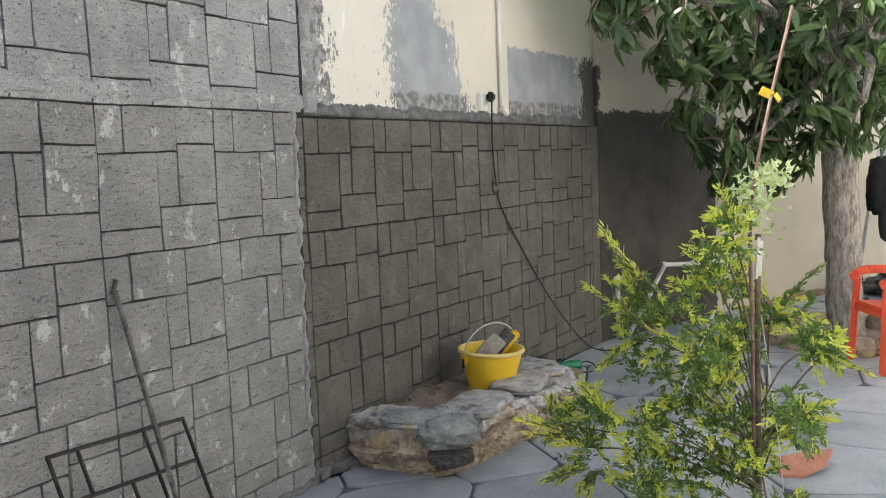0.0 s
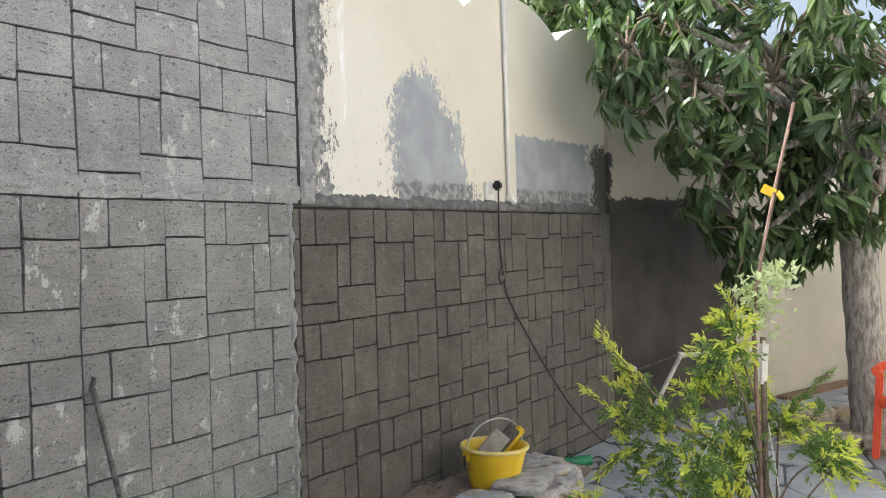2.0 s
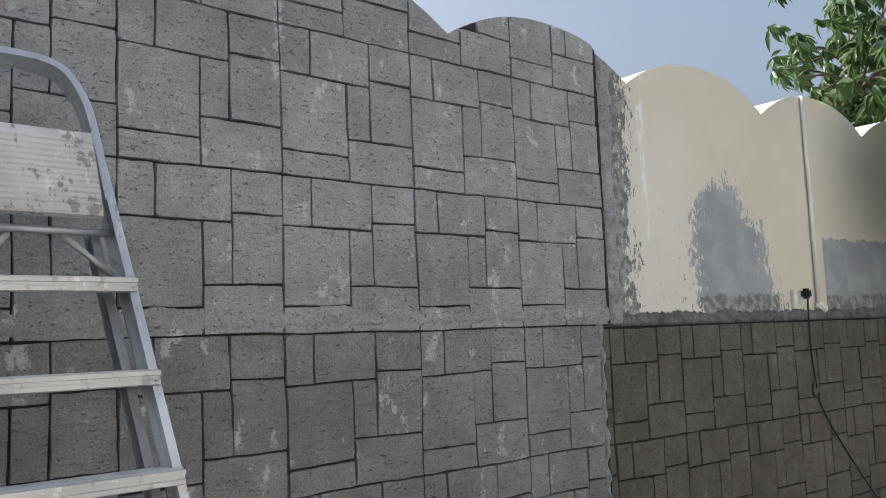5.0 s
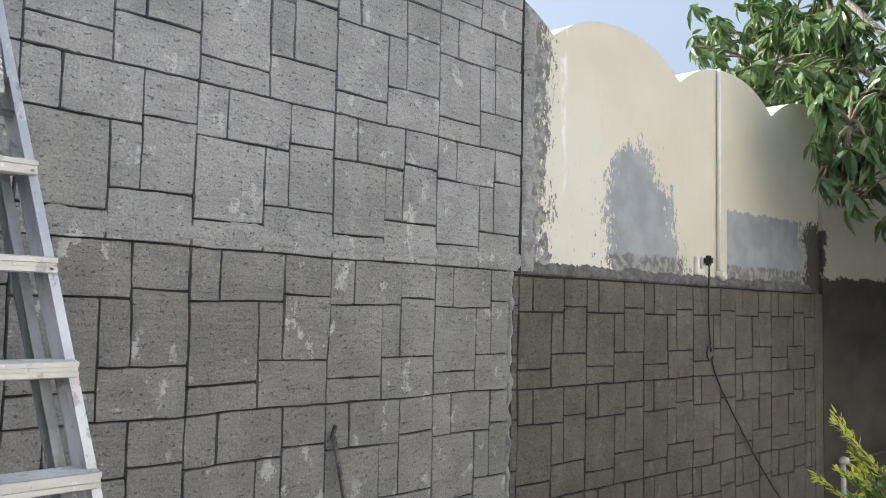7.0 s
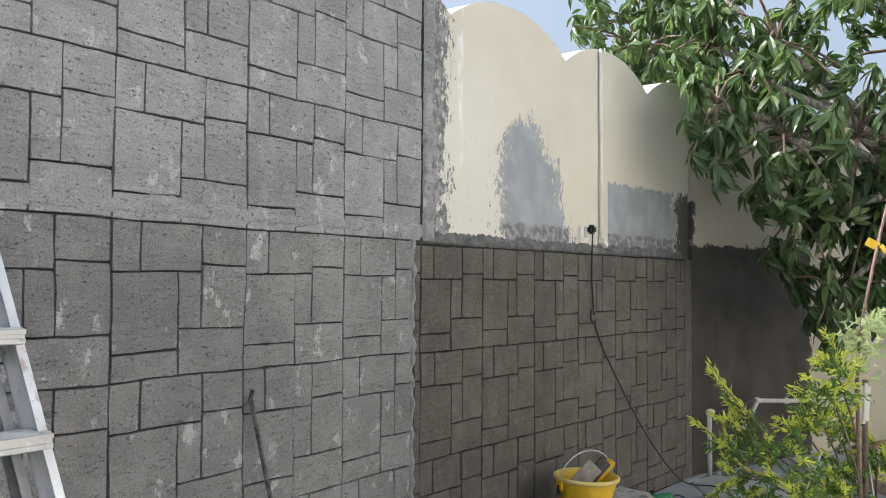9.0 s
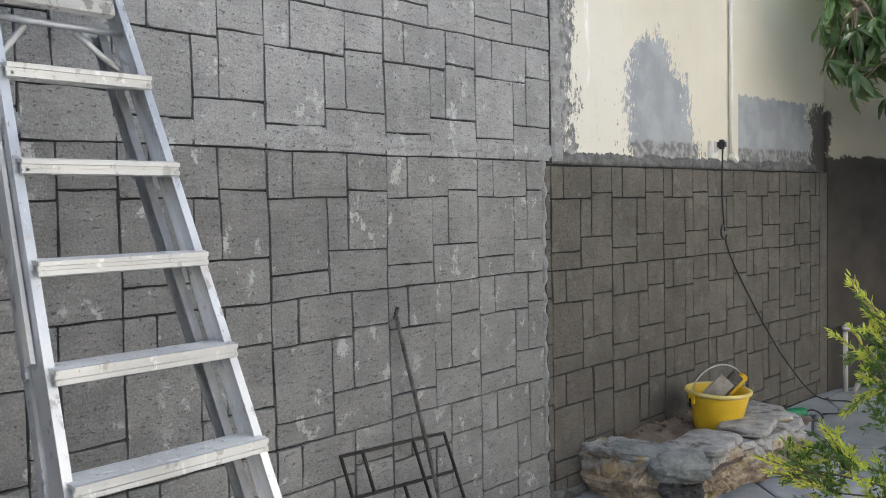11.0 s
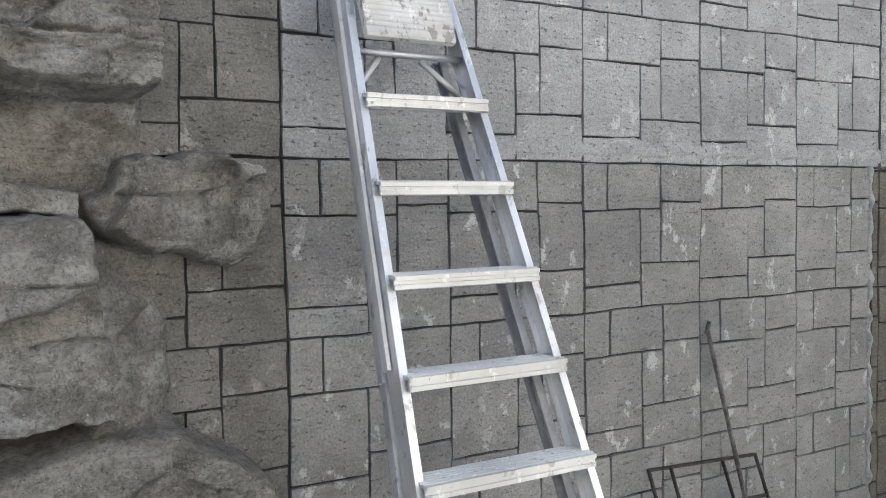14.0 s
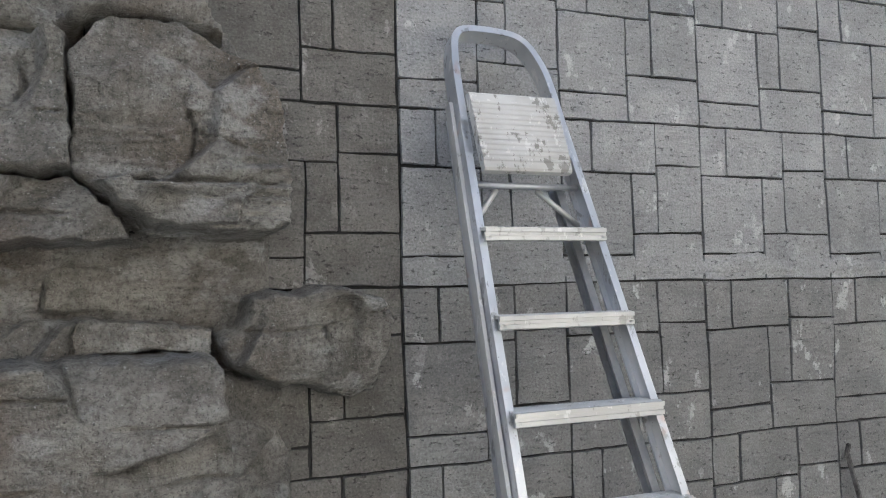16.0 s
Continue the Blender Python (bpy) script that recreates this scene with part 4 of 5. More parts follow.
for i, p in enumerate(path):
    d = (path[min(i + 1, len(path) - 1)] - path[max(i - 1, 0)]).normalized()
    outw = Vector((d.y, -d.x, 0))
    s = i / (len(path) - 1)
    high = 0.225 + 0.012 * math.sin(s * 9)
    for r in rim:
        w = 0.150 + 0.014 * math.sin(s * 13)
        q = p + outw * (r.x * w) + Vector((0, 0, FLOOR - 0.02 + r.y * (high + 0.02)))
        bend = Vector((noise.noise(q * 6), noise.noise(q * 6 + Vector((5, 1, 3))), noise.noise(q * 6 + Vector((1, 8, 3))))) * 0.03
        bump = 0.012 * noise.fractal(q * 8.0, 0.8, 2.0, 5)
        for sc, amp in ((Vector((4.2, 4.2, 6.0)), 0.20), (Vector((11, 11, 15)), 0.07)):
            v = Vector((sc.x * (q.x + bend.x), sc.y * (q.y + bend.y), sc.z * (q.z + bend.z)))
            dist, seeds = noise.voronoi(v)
            tilt = noise.cell_vector(seeds[0] * 3.1) - Vector((0.5, 0.5, 0.5))
            rel = v - seeds[0]
            bump += amp * (tilt.x * rel.x / sc.x + tilt.y * rel.y / sc.y + tilt.z * rel.z / sc.z) + amp * 0.12 * tilt.x
            bump -= amp * 0.10 * max(0, 1 - (dist[1] - dist[0]) / 0.05)
        if 0.15 < r.y < 0.9 and r.x > 0.5:
            bump += 0.010 if noise.noise(Vector((q.x * 2.5, q.y * 2.5, q.z * 11))) > 0.0 else -0.012
        n = (outw * r.x + Vector((0, 0, 1.4 * max(0, r.y - 0.75)))).normalized()
        verts.append(q + n * bump)
for i in range(len(path) - 1):
    for k in range(K - 1):
        a = i * K + k
        faces.append((a, a + 1, a + K + 1, a + K))
mesh_object("kerb", verts, faces, M["planter"], planter, "ochre and grey rock kerb")
for c, size, t, sd, lab in (((3.375, -0.49, 0.098), (0.135, 0.10, 0.068), -55, 3, "round grey-green stone"), ((3.37, -0.30, 0.138), (0.14, 0.085, 0.040), -75, 5, "flat grey-green stone"),
                            ((3.36, -0.50, 0.002), (0.10, 0.075, 0.045), -60, 8, "dark brown stone")):
    part("boulder", lump(c, size, t, sd, 2.7, 0.16, 5, 0.012), M["rubble" if "brown" in lab else "slate"], planter, lab, True)
for c, size, t, sd in (((3.70, -0.47, 0.142), (0.20, 0.13, 0.022), 8, 12), ((4.10, -0.50, 0.150), (0.20, 0.13, 0.020), 12, 15), ((4.42, -0.46, 0.140), (0.14, 0.12, 0.022), 40, 18)):
    part("slab", lump(c, size, t, sd, 4.5, 0.07, 4, 0.01), M["planter"], planter, "", True)
soil = thing("planter_soil", "brown sandy soil with brick dust inside the planter", "soil", "", "stuff")
verts, faces, n = [], [], 40
for j in range(n + 1):
    for i in range(n + 1):
        x, y = 3.3 + 1.5 * i / n, -0.62 + 0.62 * j / n
        verts.append((x, y, 0.072 + 0.045 * (j / n) ** 2 + 0.022 * noise.fractal(Vector((x * 6, y * 6, 2)), 0.9, 2, 4)))
for j in range(n):
    for i in range(n):
        a = j * (n + 1) + i
        faces.append((a, a + 1, a + n + 2, a + n + 1))
mesh_object("soil_bed", verts, faces, M["soil"], soil, "", True)
rng = random.Random(5)
verts, faces = [], []
for k in range(90):
    bx = lump((rng.uniform(3.45, 4.6), rng.uniform(-0.12, -0.03), rng.uniform(0.09, 0.13)), [rng.uniform(0.004, 0.013)] * 3, 0, k, 2.5, 0.2, 1, 0)
    o = len(verts)
    bx.verts.index_update()
    verts += [v.co.copy() for v in bx.verts]
    faces += [tuple(o + v.index for v in f.verts) for f in bx.faces]
    bx.free()
mesh_object("crumbs", verts, faces, M["soil"], soil, "reddish brick crumbs")


# ---- bucket and tools ----
def make_bucket():
    b = thing("bucket", "dusty yellow plastic builder's bucket standing on planter soil", "bucket")
    R0, R1, H = 0.112, 0.163, 0.215
    v, f = lathe([(0.001, 0.004), (R0 - 0.01, 0.0), (R0, 0.006), (R0 + 0.002, 0.012), (R0 + 0.006, 0.016), (R0 + 0.006, 0.024), (R0 + 0.009, 0.028), (R0 + 0.010, 0.040),
                  (R1 - 0.006, H - 0.03), (R1 - 0.004, H), (R1 - 0.010, H), (R1 - 0.016, H - 0.04), (R0 - 0.004, 0.02), (0.001, 0.014)])
    mesh_object("body", v, f, M["yellow"], b, "", True)
    v, f = lathe([(R1 - 0.008, H - 0.012), (R1 + 0.008, H - 0.012), (R1 + 0.011, H - 0.006), (R1 + 0.010, H + 0.004), (R1 + 0.002, H + 0.008), (R1 - 0.008, H + 0.005), (R1 - 0.008, H - 0.012)])
    mesh_object("rim", v, f, M["rim"], b, "pale scuffed rolled rim", True)
    pts = [(math.cos(q) * 0.168, 0.0 - 0.02 * math.sin(q), H - 0.012 + 0.150 * math.sin(q)) for q in [math.pi * k / 24 for k in range(25)]]
    tube_part("handle", pts, 0.0042, M["wire"], b, "bent wire handle", 8)
    for s in (-1, 1):
        bm = bmesh.new()
        box(bm, (0.016, 0.05, 0.055), pose(s * (R1 + 0.004), 0, H - 0.03), 0.005)
        ear = part("ear", bm, M["yellow"], b)
        bm = bmesh.new()
        box(bm, (0.008, 0.016, 0.05), pose(s * (R1 + 0.012), 0, H - 0.055, 0, 6 * s), 0.003)
        part("hook", bm, M["iron"], ear)
    b.matrix_world = pose(4.152, -0.312, 0.086, 2, 1, -28)
    return b


make_bucket()
fl = thing("plaster_float", "grey worn plasterer's float sticking out of bucket", "float")
bm = bmesh.new()
box(bm, (0.10, 0.014, 0.24), pose(4.112, -0.302, 0.274, 12, 42, -35), 0.003)
part("blade", bm, M["board"], fl)
bm = bmesh.new()
box(bm, (0.03, 0.03, 0.13), pose(4.127, -0.272, 0.264, 12, 42, -35), 0.008)
part("grip", bm, M["wood"], fl)
fl2 = thing("plaster_float", "dark wooden float leaning inside the bucket", "float")
bm = bmesh.new()
box(bm, (0.07, 0.02, 0.24), pose(4.182, -0.332, 0.289, 14, 40, -35), 0.003)
part("blade", bm, M["rubble"], fl2)
br = thing("hand_tool", "tool with yellow handle standing in the bucket", "tool")
bm = bmesh.new()
box(bm, (0.05, 0.032, 0.19), pose(4.237, -0.362, 0.304, 14, 42, -35), 0.008)
part("handle", bm, M["yellow"], br)
bm = bmesh.new()
box(bm, (0.05, 0.012, 0.10), pose(4.152, -0.342, 0.214, 14, 42, -35), 0.003)
part("blade", bm, M["iron"], br)


# ---- angle grinder ----
def make_grinder():
    g = thing("angle_grinder", "green angle grinder with black head lying on paving", "power tool")
    v, f = lathe([(0.001, -0.10), (0.026, -0.10), (0.030, -0.085), (0.030, 0.02), (0.034, 0.03), (0.034, 0.095), (0.028, 0.105), (0.001, 0.106)], 20)
    body = mesh_object("body", v, f, M["green"], g, "", True)
    body.matrix_basis = pose(0, 0, 0.036, 0, 90, 0)
    bm = bmesh.new()
    box(bm, (0.075, 0.065, 0.06), pose(-0.135, 0, 0.038), 0.014)
    part("gear_head", bm, M["black"], g, "black gear head")
    v, f = lathe([(0.001, 0), (0.062, 0), (0.064, 0.004), (0.062, 0.012), (0.001, 0.014)], 28)
    disc = mesh_object("guard", v, f, M["black"], g, "", True)
    disc.matrix_basis = pose(-0.17, -0.01, 0.06, 70, 0, 15)
    tube_part("side_handle", [(-0.13, -0.03, 0.04), (-0.13, -0.07, 0.045), (-0.13, -0.14, 0.05)], [0.010, 0.016, 0.014], M["black"], g, "", 10)
    tube_part("cord", smooth_line([(0.10, 0, 0.036), (0.15, 0.0, 0.05), (0.19, -0.03, 0.03), (0.17, -0.08, 0.006), (0.05, -0.09, 0.006), (-0.06, -0.07, 0.01), (-0.02, 0.02, 0.08), (-0.06, 0.04, 0.05)], 6), 0.005, M["black"], g)
    g.matrix_world = pose(5.32, -0.26, FLOOR, 0, 0, -40)
    return g


make_grinder()


# ---- garden tap and pipes ----
tap = thing("garden_tap", "white plastic standpipe with tap and yellow hose", "tap")
tube_part("riser", [(6.36, -0.27, FLOOR), (6.36, -0.27, 0.14), (6.34, -0.275, 0.37)], 0.018, M["pvc"], tap)
bm = bmesh.new()
bmesh.ops.create_icosphere(bm, subdivisions=2, radius=0.034, matrix=pose(6.33, -0.285, 0.375) @ Matrix.Diagonal((1.5, 1, 0.8, 1)))
part("valve", bm, M["pvc"], tap, "grey-white tap body", True)
tube_part("hose", smooth_line([(6.35, -0.30, 0.36), (6.37, -0.36, 0.30), (6.40, -0.40, 0.10), (6.44, -0.50, -0.02), (6.5, -0.7, FLOOR + 0.012), (6.3, -1.1, FLOOR + 0.012)], 6), 0.012, M["hose"], tap)
tube_part("slant_pipe", [(6.38, -0.32, FLOOR + 0.0), (6.78, -0.50, 0.42)], 0.016, M["pvc"], tap)
tube_part("slant_pipe", [(6.35, -0.29, 0.36), (6.78, -0.50, 0.44)], 0.009, M["rubble"], tap, "thin dark pipe")
tube_part("level_pipe", [(6.78, -0.50, 0.43), (7.16, -0.66, 0.40), (7.7, -0.86, 0.38)], 0.017, M["pvc"], tap)
for p in ((6.78, -0.50, 0.43), (7.1, -0.635, 0.405)):
    bm = bmesh.new()
    bmesh.ops.create_icosphere(bm, subdivisions=2, radius=0.026, matrix=Matrix.Translation(p))
    part("joint", bm, M["pvc"], tap, "", True)


# ---- mango tree ----
def leaf_shape(length, width, droop, fold):
    """One lance-shaped leaf along +x, folded at its midrib."""
    pts = []
    for s, w in ((0.0, 0.06), (0.22, 0.75), (0.5, 1.0), (0.78, 0.65), (1.0, 0.02)):
        z = -droop * length * s * s
        pts.append([(s * length, -w * width / 2, z + fold * w * width), (s * length, 0, z), (s * length, w * width / 2, z + fold * w * width)])
    v = [q for row in pts for q in row]
    f = []
    for i in range(4):
        for k in range(2):
            a = i * 3 + k
            f.append((a, a + 1, a + 4, a + 3))
    return np.array(v), f


def scatter(name, specs, material, parent, label=""):
    """Joins leaves into one mesh; specs: matrix, length, width, droop, fold."""
    verts, faces, o = [], [], 0
    cache = {}
    for m, shape in specs:
        if shape not in cache:
            cache[shape] = leaf_shape(*shape)
        v, f = cache[shape]
        r = np.array(m)
        verts.append(v @ r[:3, :3].T + r[:3, 3])
        faces += [tuple(o + k for k in q) for q in f]
        o += len(v)
    return mesh_object(name, np.concatenate(verts).tolist(), faces, material, parent, label)


def rosette(p, rng, out, size):
    """Drooping leaves round a shoot's tip."""
    specs = []
    n = rng.randint(9, 14)
    axis = (out + Vector((0, 0, 0.5))).normalized()
    base = axis.to_track_quat("Z", "Y").to_matrix().to_4x4()
    for k in range(n):
        turn = 360 * k / n * 1.0 + rng.uniform(-18, 18)
        pitch = rng.uniform(5, 80)
        shape = (round(size * rng.choice((0.75, 0.9, 1.0, 1.15)), 3), round(size * 0.31, 3), rng.choice((0.25, 0.4, 0.6)), rng.choice((0.12, 0.22)))
        m = Matrix.Translation(p + axis * rng.uniform(-0.05, 0.02)) @ base @ pose(0, 0, 0, 0, 0, turn) @ pose(0, 0, 0, rng.uniform(-25, 25), pitch, 0)
        specs.append((m, shape))
    return specs


def make_tree():
    rng = random.Random(11)
    tree = thing("mango_tree", "mango tree with grey trunk and drooping dark green leaves", "tree")
    trunk = smooth_line([(6.90, -1.76, FLOOR - 0.05), (6.89, -1.75, 0.05), (6.87, -1.74, 0.5), (6.88, -1.72, 1.1), (6.90, -1.72, 1.5), (6.93, -1.73, 1.75)], 6)
    rad = [0.17 - 0.05 * min(1, i / 5) + 0.003 * math.sin(i * 1.7) for i in range(len(trunk))]
    tube_part("trunk", trunk, rad, M["bark"], tree, "grey furrowed trunk", 24, 0.07)
    lobes = [  # centre, radii, shoots
        ((6.6, -1.3, 1.7), (0.45, 0.35, 0.40), 26), ((7.15, -1.25, 1.45), (0.5, 0.3, 0.42), 26), ((6.0, -0.75, 2.7), (0.45, 0.35, 0.35), 20), ((7.6, -1.95, 2.05), (0.5, 0.45, 0.35), 24),
        ((5.75, -0.95, 2.25), (0.45, 0.45, 0.55), 24), ((6.15, -0.95, 1.75), (0.50, 0.40, 0.45), 24), ((6.35, -1.15, 1.25), (0.42, 0.35, 0.45), 22),
        ((6.3, -1.3, 2.3), (0.60, 0.55, 0.6), 30), ((6.9, -1.5, 2.0), (0.60, 0.6, 0.45), 26), ((7.5, -1.7, 1.6), (0.5, 0.5, 0.40), 16),
        ((6.4, -1.9, 1.55), (0.35, 0.35, 0.28), 14), ((7.0, -1.6, 3.0), (1.0, 0.9, 0.7), 46), ((6.2, -0.8, 3.0), (0.75, 0.6, 0.6), 34), ((6.55, -2.1, 2.2), (0.55, 0.5, 0.5), 26),
        ((5.45, -0.62, 2.45), (0.32, 0.22, 0.42), 20), ((6.1, -0.4, 3.0), (0.55, 0.4, 0.35), 26), ((7.1, 0.5, 3.3), (0.9, 0.6, 0.5), 56), ((7.9, 0.9, 3.8), (1.1, 0.8, 0.7), 66),
        ((7.1, 0.1, 4.0), (1.0, 0.8, 0.6), 56), ((7.9, -1.9, 2.5), (0.9, 0.8, 0.8), 30), ((6.8, -1.4, 3.7), (0.9, 0.8, 0.55), 34), ((7.3, -2.4, 3.0), (0.8, 0.7, 0.7), 24)]
    fork = Vector(trunk[-2])
    specs = []
    for i, (c, r, n) in enumerate(lobes):
        c = Vector(c)
        half = fork.lerp(c, 0.5) + Vector((rng.uniform(-0.12, 0.12), rng.uniform(-0.12, 0.12), 0.18))
        line = smooth_line([fork - Vector((0, 0, 0.12)), fork.lerp(half, 0.45) + Vector((0, 0, 0.08)), half, c], 5)
        tube_part("limb", line, [0.062 - 0.042 * k / (len(line) - 1) for k in range(len(line))], M["bark"], tree, "", 9, 0.15)
        for k in range(int(n * 1.45)):
            d = Vector((rng.gauss(0, 1), rng.gauss(0, 1), rng.gauss(0, 1))).normalized() * rng.uniform(0.45, 1.08)
            p = c + Vector((d.x * r[0], d.y * r[1], d.z * r[2]))
            if p.y > -0.30 - 0.05 * (p.x - 5) and p.z < 2.6:
                p.y = -0.34 - 0.05 * (p.x - 5)
            if k % 3 == 0:
                q = c.lerp(p, 0.45) + Vector((0, 0, 0.06))
                tw = smooth_line([c, q, p], 3)
                tube_part("twig", tw, [0.014 - 0.008 * j / (len(tw) - 1) for j in range(len(tw))], M["twig"], tree, "", 5)
            specs += rosette(p, rng, (p - c), rng.uniform(0.11, 0.17))
    scatter("crown", specs, M["mango"], tree, "drooping lance-shaped leaves in tufts")
    return tree


make_tree()
kerb = thing("tree_ring", "low ring of rough stones round the tree foot", "edging")
rng = random.Random(3)
for k in range(15):
    a = 2 * math.pi * k / 15
    part("kerb_stone", lump((6.9 + 0.52 * math.cos(a), -1.76 + 0.5 * math.sin(a), FLOOR + 0.045), (0.11, 0.075, 0.07), math.degrees(a) + 90, k, 4, 0.08, 3, 0.02), M["planter"], kerb, "", True)
ringsoil = thing("tree_soil", "dark soil inside the stone ring", "soil", "", "stuff")
v, f = lathe([(0.001, 0.05), (0.2, 0.04), (0.36, 0.02), (0.5, -0.02)], 24)
ob = mesh_object("soil_bed", [(x + 6.9 + 0.02 * noise.noise(Vector((x * 9, y * 9, 1))), y - 1.76, z + FLOOR) for x, y, z in v], f, M["soil"], ringsoil, "", True)


# ---- shrub tied to a stake ----
def make_shrub():
    rng = random.Random(21)
    s = thing("garden_shrub", "bushy garden shrub with lime-yellow shoots tied to a stake", "shrub")
    base = Vector((3.26, -1.80, FLOOR))
    tube_part("stake", [base + Vector((0.0, 0, -0.02)), (3.24, -1.80, 0.55), (3.235, -1.805, 0.98)], 0.010, M["twig"], s, "thin wooden stake", 8, 0.1)
    tube_part("tall_stem", smooth_line([base + Vector((0.02, 0.02, 0)), (3.21, -1.79, 0.6), (3.19, -1.79, 1.05), (3.25, -1.83, 1.36), (3.35, -1.90, 1.74)], 5), [0.007] * 10 + [0.0055] * 11, M["redtwig"], s, "long reddish bare stem", 7)
    green, lime, curly = [], [], []
    across, deep = Vector((0.4907, -0.8713, 0)), Vector((0.8713, 0.4907, 0))

    def sprig(start, tip, young, n=10):
        """A thin arching shoot with pairs of small leaves."""
        mid = start.lerp(tip, 0.55) + Vector((rng.gauss(0, 0.012), rng.gauss(0, 0.012), rng.uniform(-0.005, 0.025)))
        line = smooth_line([start, mid, tip], n // 2)
        for i, p in enumerate(line[1:]):
            d = (line[i + 1] - line[i]).normalized()
            q = d.to_track_quat("X", "Z").to_matrix().to_4x4()
            f = (i + 1) / (len(line) - 1)
            for side in (0, 180, 90):
                shape = (rng.choice((0.016, 0.021, 0.026)) * (1.2 if young else 1.0), rng.choice((0.0065, 0.009)), rng.choice((0.1, 0.35)), 0.2)
                spot = p + Vector((rng.gauss(0, 0.004), rng.gauss(0, 0.004), rng.gauss(0, 0.004)))
                m = Matrix.Translation(spot) @ q @ pose(0, 0, 0, 90 * (i % 2) + side + rng.uniform(-30, 30)) @ pose(0, 0, 0, 0, -rng.uniform(25, 65))
                (lime if young and f > 0.25 else green).append((m, shape))
        return line

    # masses of leaves: across, height, radius, share of young shoots
    upper = [(-0.127, 1.00, 0.05, 0.75), (-0.150, 0.93, 0.06, 0.5), (-0.135, 0.84, 0.08, 0.45), (-0.165, 0.765, 0.08, 0.95), (-0.296, 0.70, 0.10, 0.12), (-0.41, 0.76, 0.08, 0.45), (-0.40, 0.63, 0.09, 0.3),
             (-0.278, 0.59, 0.11, 0.2), (-0.142, 0.575, 0.09, 0.75), (0.07, 0.69, 0.07, 0.8), (0.13, 0.60, 0.08, 0.45), (0.21, 0.57, 0.06, 0.6), (-0.025, 0.62, 0.10, 0.35), (-0.025, 0.74, 0.08, 0.4)]
    lower = [(-0.337, 0.48, 0.09, 0.3), (-0.20, 0.44, 0.12, 0.3), (-0.06, 0.45, 0.12, 0.35), (0.04, 0.40, 0.09, 0.25), (-0.56, 0.33, 0.08, 0.6), (-0.66, 0.27, 0.07, 0.55), (-0.44, 0.30, 0.11, 0.35), (-0.28, 0.31, 0.13, 0.4),
             (-0.12, 0.30, 0.13, 0.45), (0.02, 0.27, 0.10, 0.35), (0.13, 0.31, 0.07, 0.4), (-0.56, 0.17, 0.10, 0.45), (-0.42, 0.14, 0.12, 0.4), (-0.26, 0.14, 0.14, 0.3), (-0.09, 0.14, 0.14, 0.35), (0.07, 0.12, 0.10, 0.3),
             (-0.35, 0.02, 0.13, 0.3), (-0.15, 0.02, 0.13, 0.3), (0.02, 0.02, 0.10, 0.25)]
    for a, z, r, young in upper + lower:
        c = base + across * a + deep * (rng.uniform(-0.30, 0.28) if z < 0.6 else rng.uniform(-0.15, 0.15)) + Vector((0, 0, z + 0.09))
        foot = base + Vector((0, 0, max(0.05, (z + 0.09) * rng.uniform(0.35, 0.7)))) + Vector((rng.gauss(0, 0.015), rng.gauss(0, 0.015), 0))
        bow = foot.lerp(c, 0.5) + Vector((0, 0, 0.05))
        tube_part("branch", smooth_line([foot, bow, c], 5), 0.0036, M["twig"], s, "", 5)
        for k in range(int(8 + (215 if z < 0.35 else 165) * r)):
            d = Vector((rng.gauss(0, 1), rng.gauss(0, 1), rng.gauss(0, 0.9))).normalized()
            p = c + d * (r * rng.uniform(0.1, 0.85))
            tip = p + (d * 0.6 + Vector((rng.gauss(0, 0.5), rng.gauss(0, 0.5), 0.45 + rng.gauss(0, 0.35)))).normalized() * rng.uniform(0.04, 0.10)
            sprig(p, tip, rng.random() < young, 8)
    # long shoots that stand out of the mass: from, to
    for a0, z0, a1, z1, young in ((-0.36, 0.80, -0.545, 1.00, 1), (-0.38, 0.74, -0.50, 0.96, 1), (-0.40, 0.68, -0.55, 0.80, 1), (-0.38, 0.62, -0.56, 0.59, 1), (-0.62, 0.30, -0.87, 0.37, 1), (-0.60, 0.26, -0.80, 0.31, 1),
                                  (-0.60, 0.20, -0.74, 0.15, 1), (-0.54, 0.34, -0.60, 0.50, 1), (0.16, 0.58, 0.33, 0.46, 1), (0.12, 0.62, 0.28, 0.53, 0), (0.10, 0.36, 0.24, 0.32, 1), (-0.127, 1.0, -0.12, 1.10, 1), (0.08, 0.70, 0.17, 0.82, 0),
                                  (0.03, 0.30, 0.20, 0.22, 0), (0.05, 0.68, 0.16, 0.71, 1), (-0.56, 0.16, -0.66, 0.05, 1)):
        for k in range(3):
            p = base + across * a0 + deep * rng.uniform(-0.08, 0.05) + Vector((0, 0, z0 + 0.09))
            q = base + across * (a1 + rng.gauss(0, 0.018)) + deep * rng.uniform(-0.08, 0.05) + Vector((0, 0, z1 + 0.09 + rng.gauss(0, 0.02)))
            q = p.lerp(q, 1.0 if k == 0 else rng.uniform(0.5, 0.9))
            line = sprig(p, q, bool(young) and k < 2, 22)
            tube_part("branch", line[::3] + [line[-1]], 0.0026, M["redtwig"], s, "", 4)
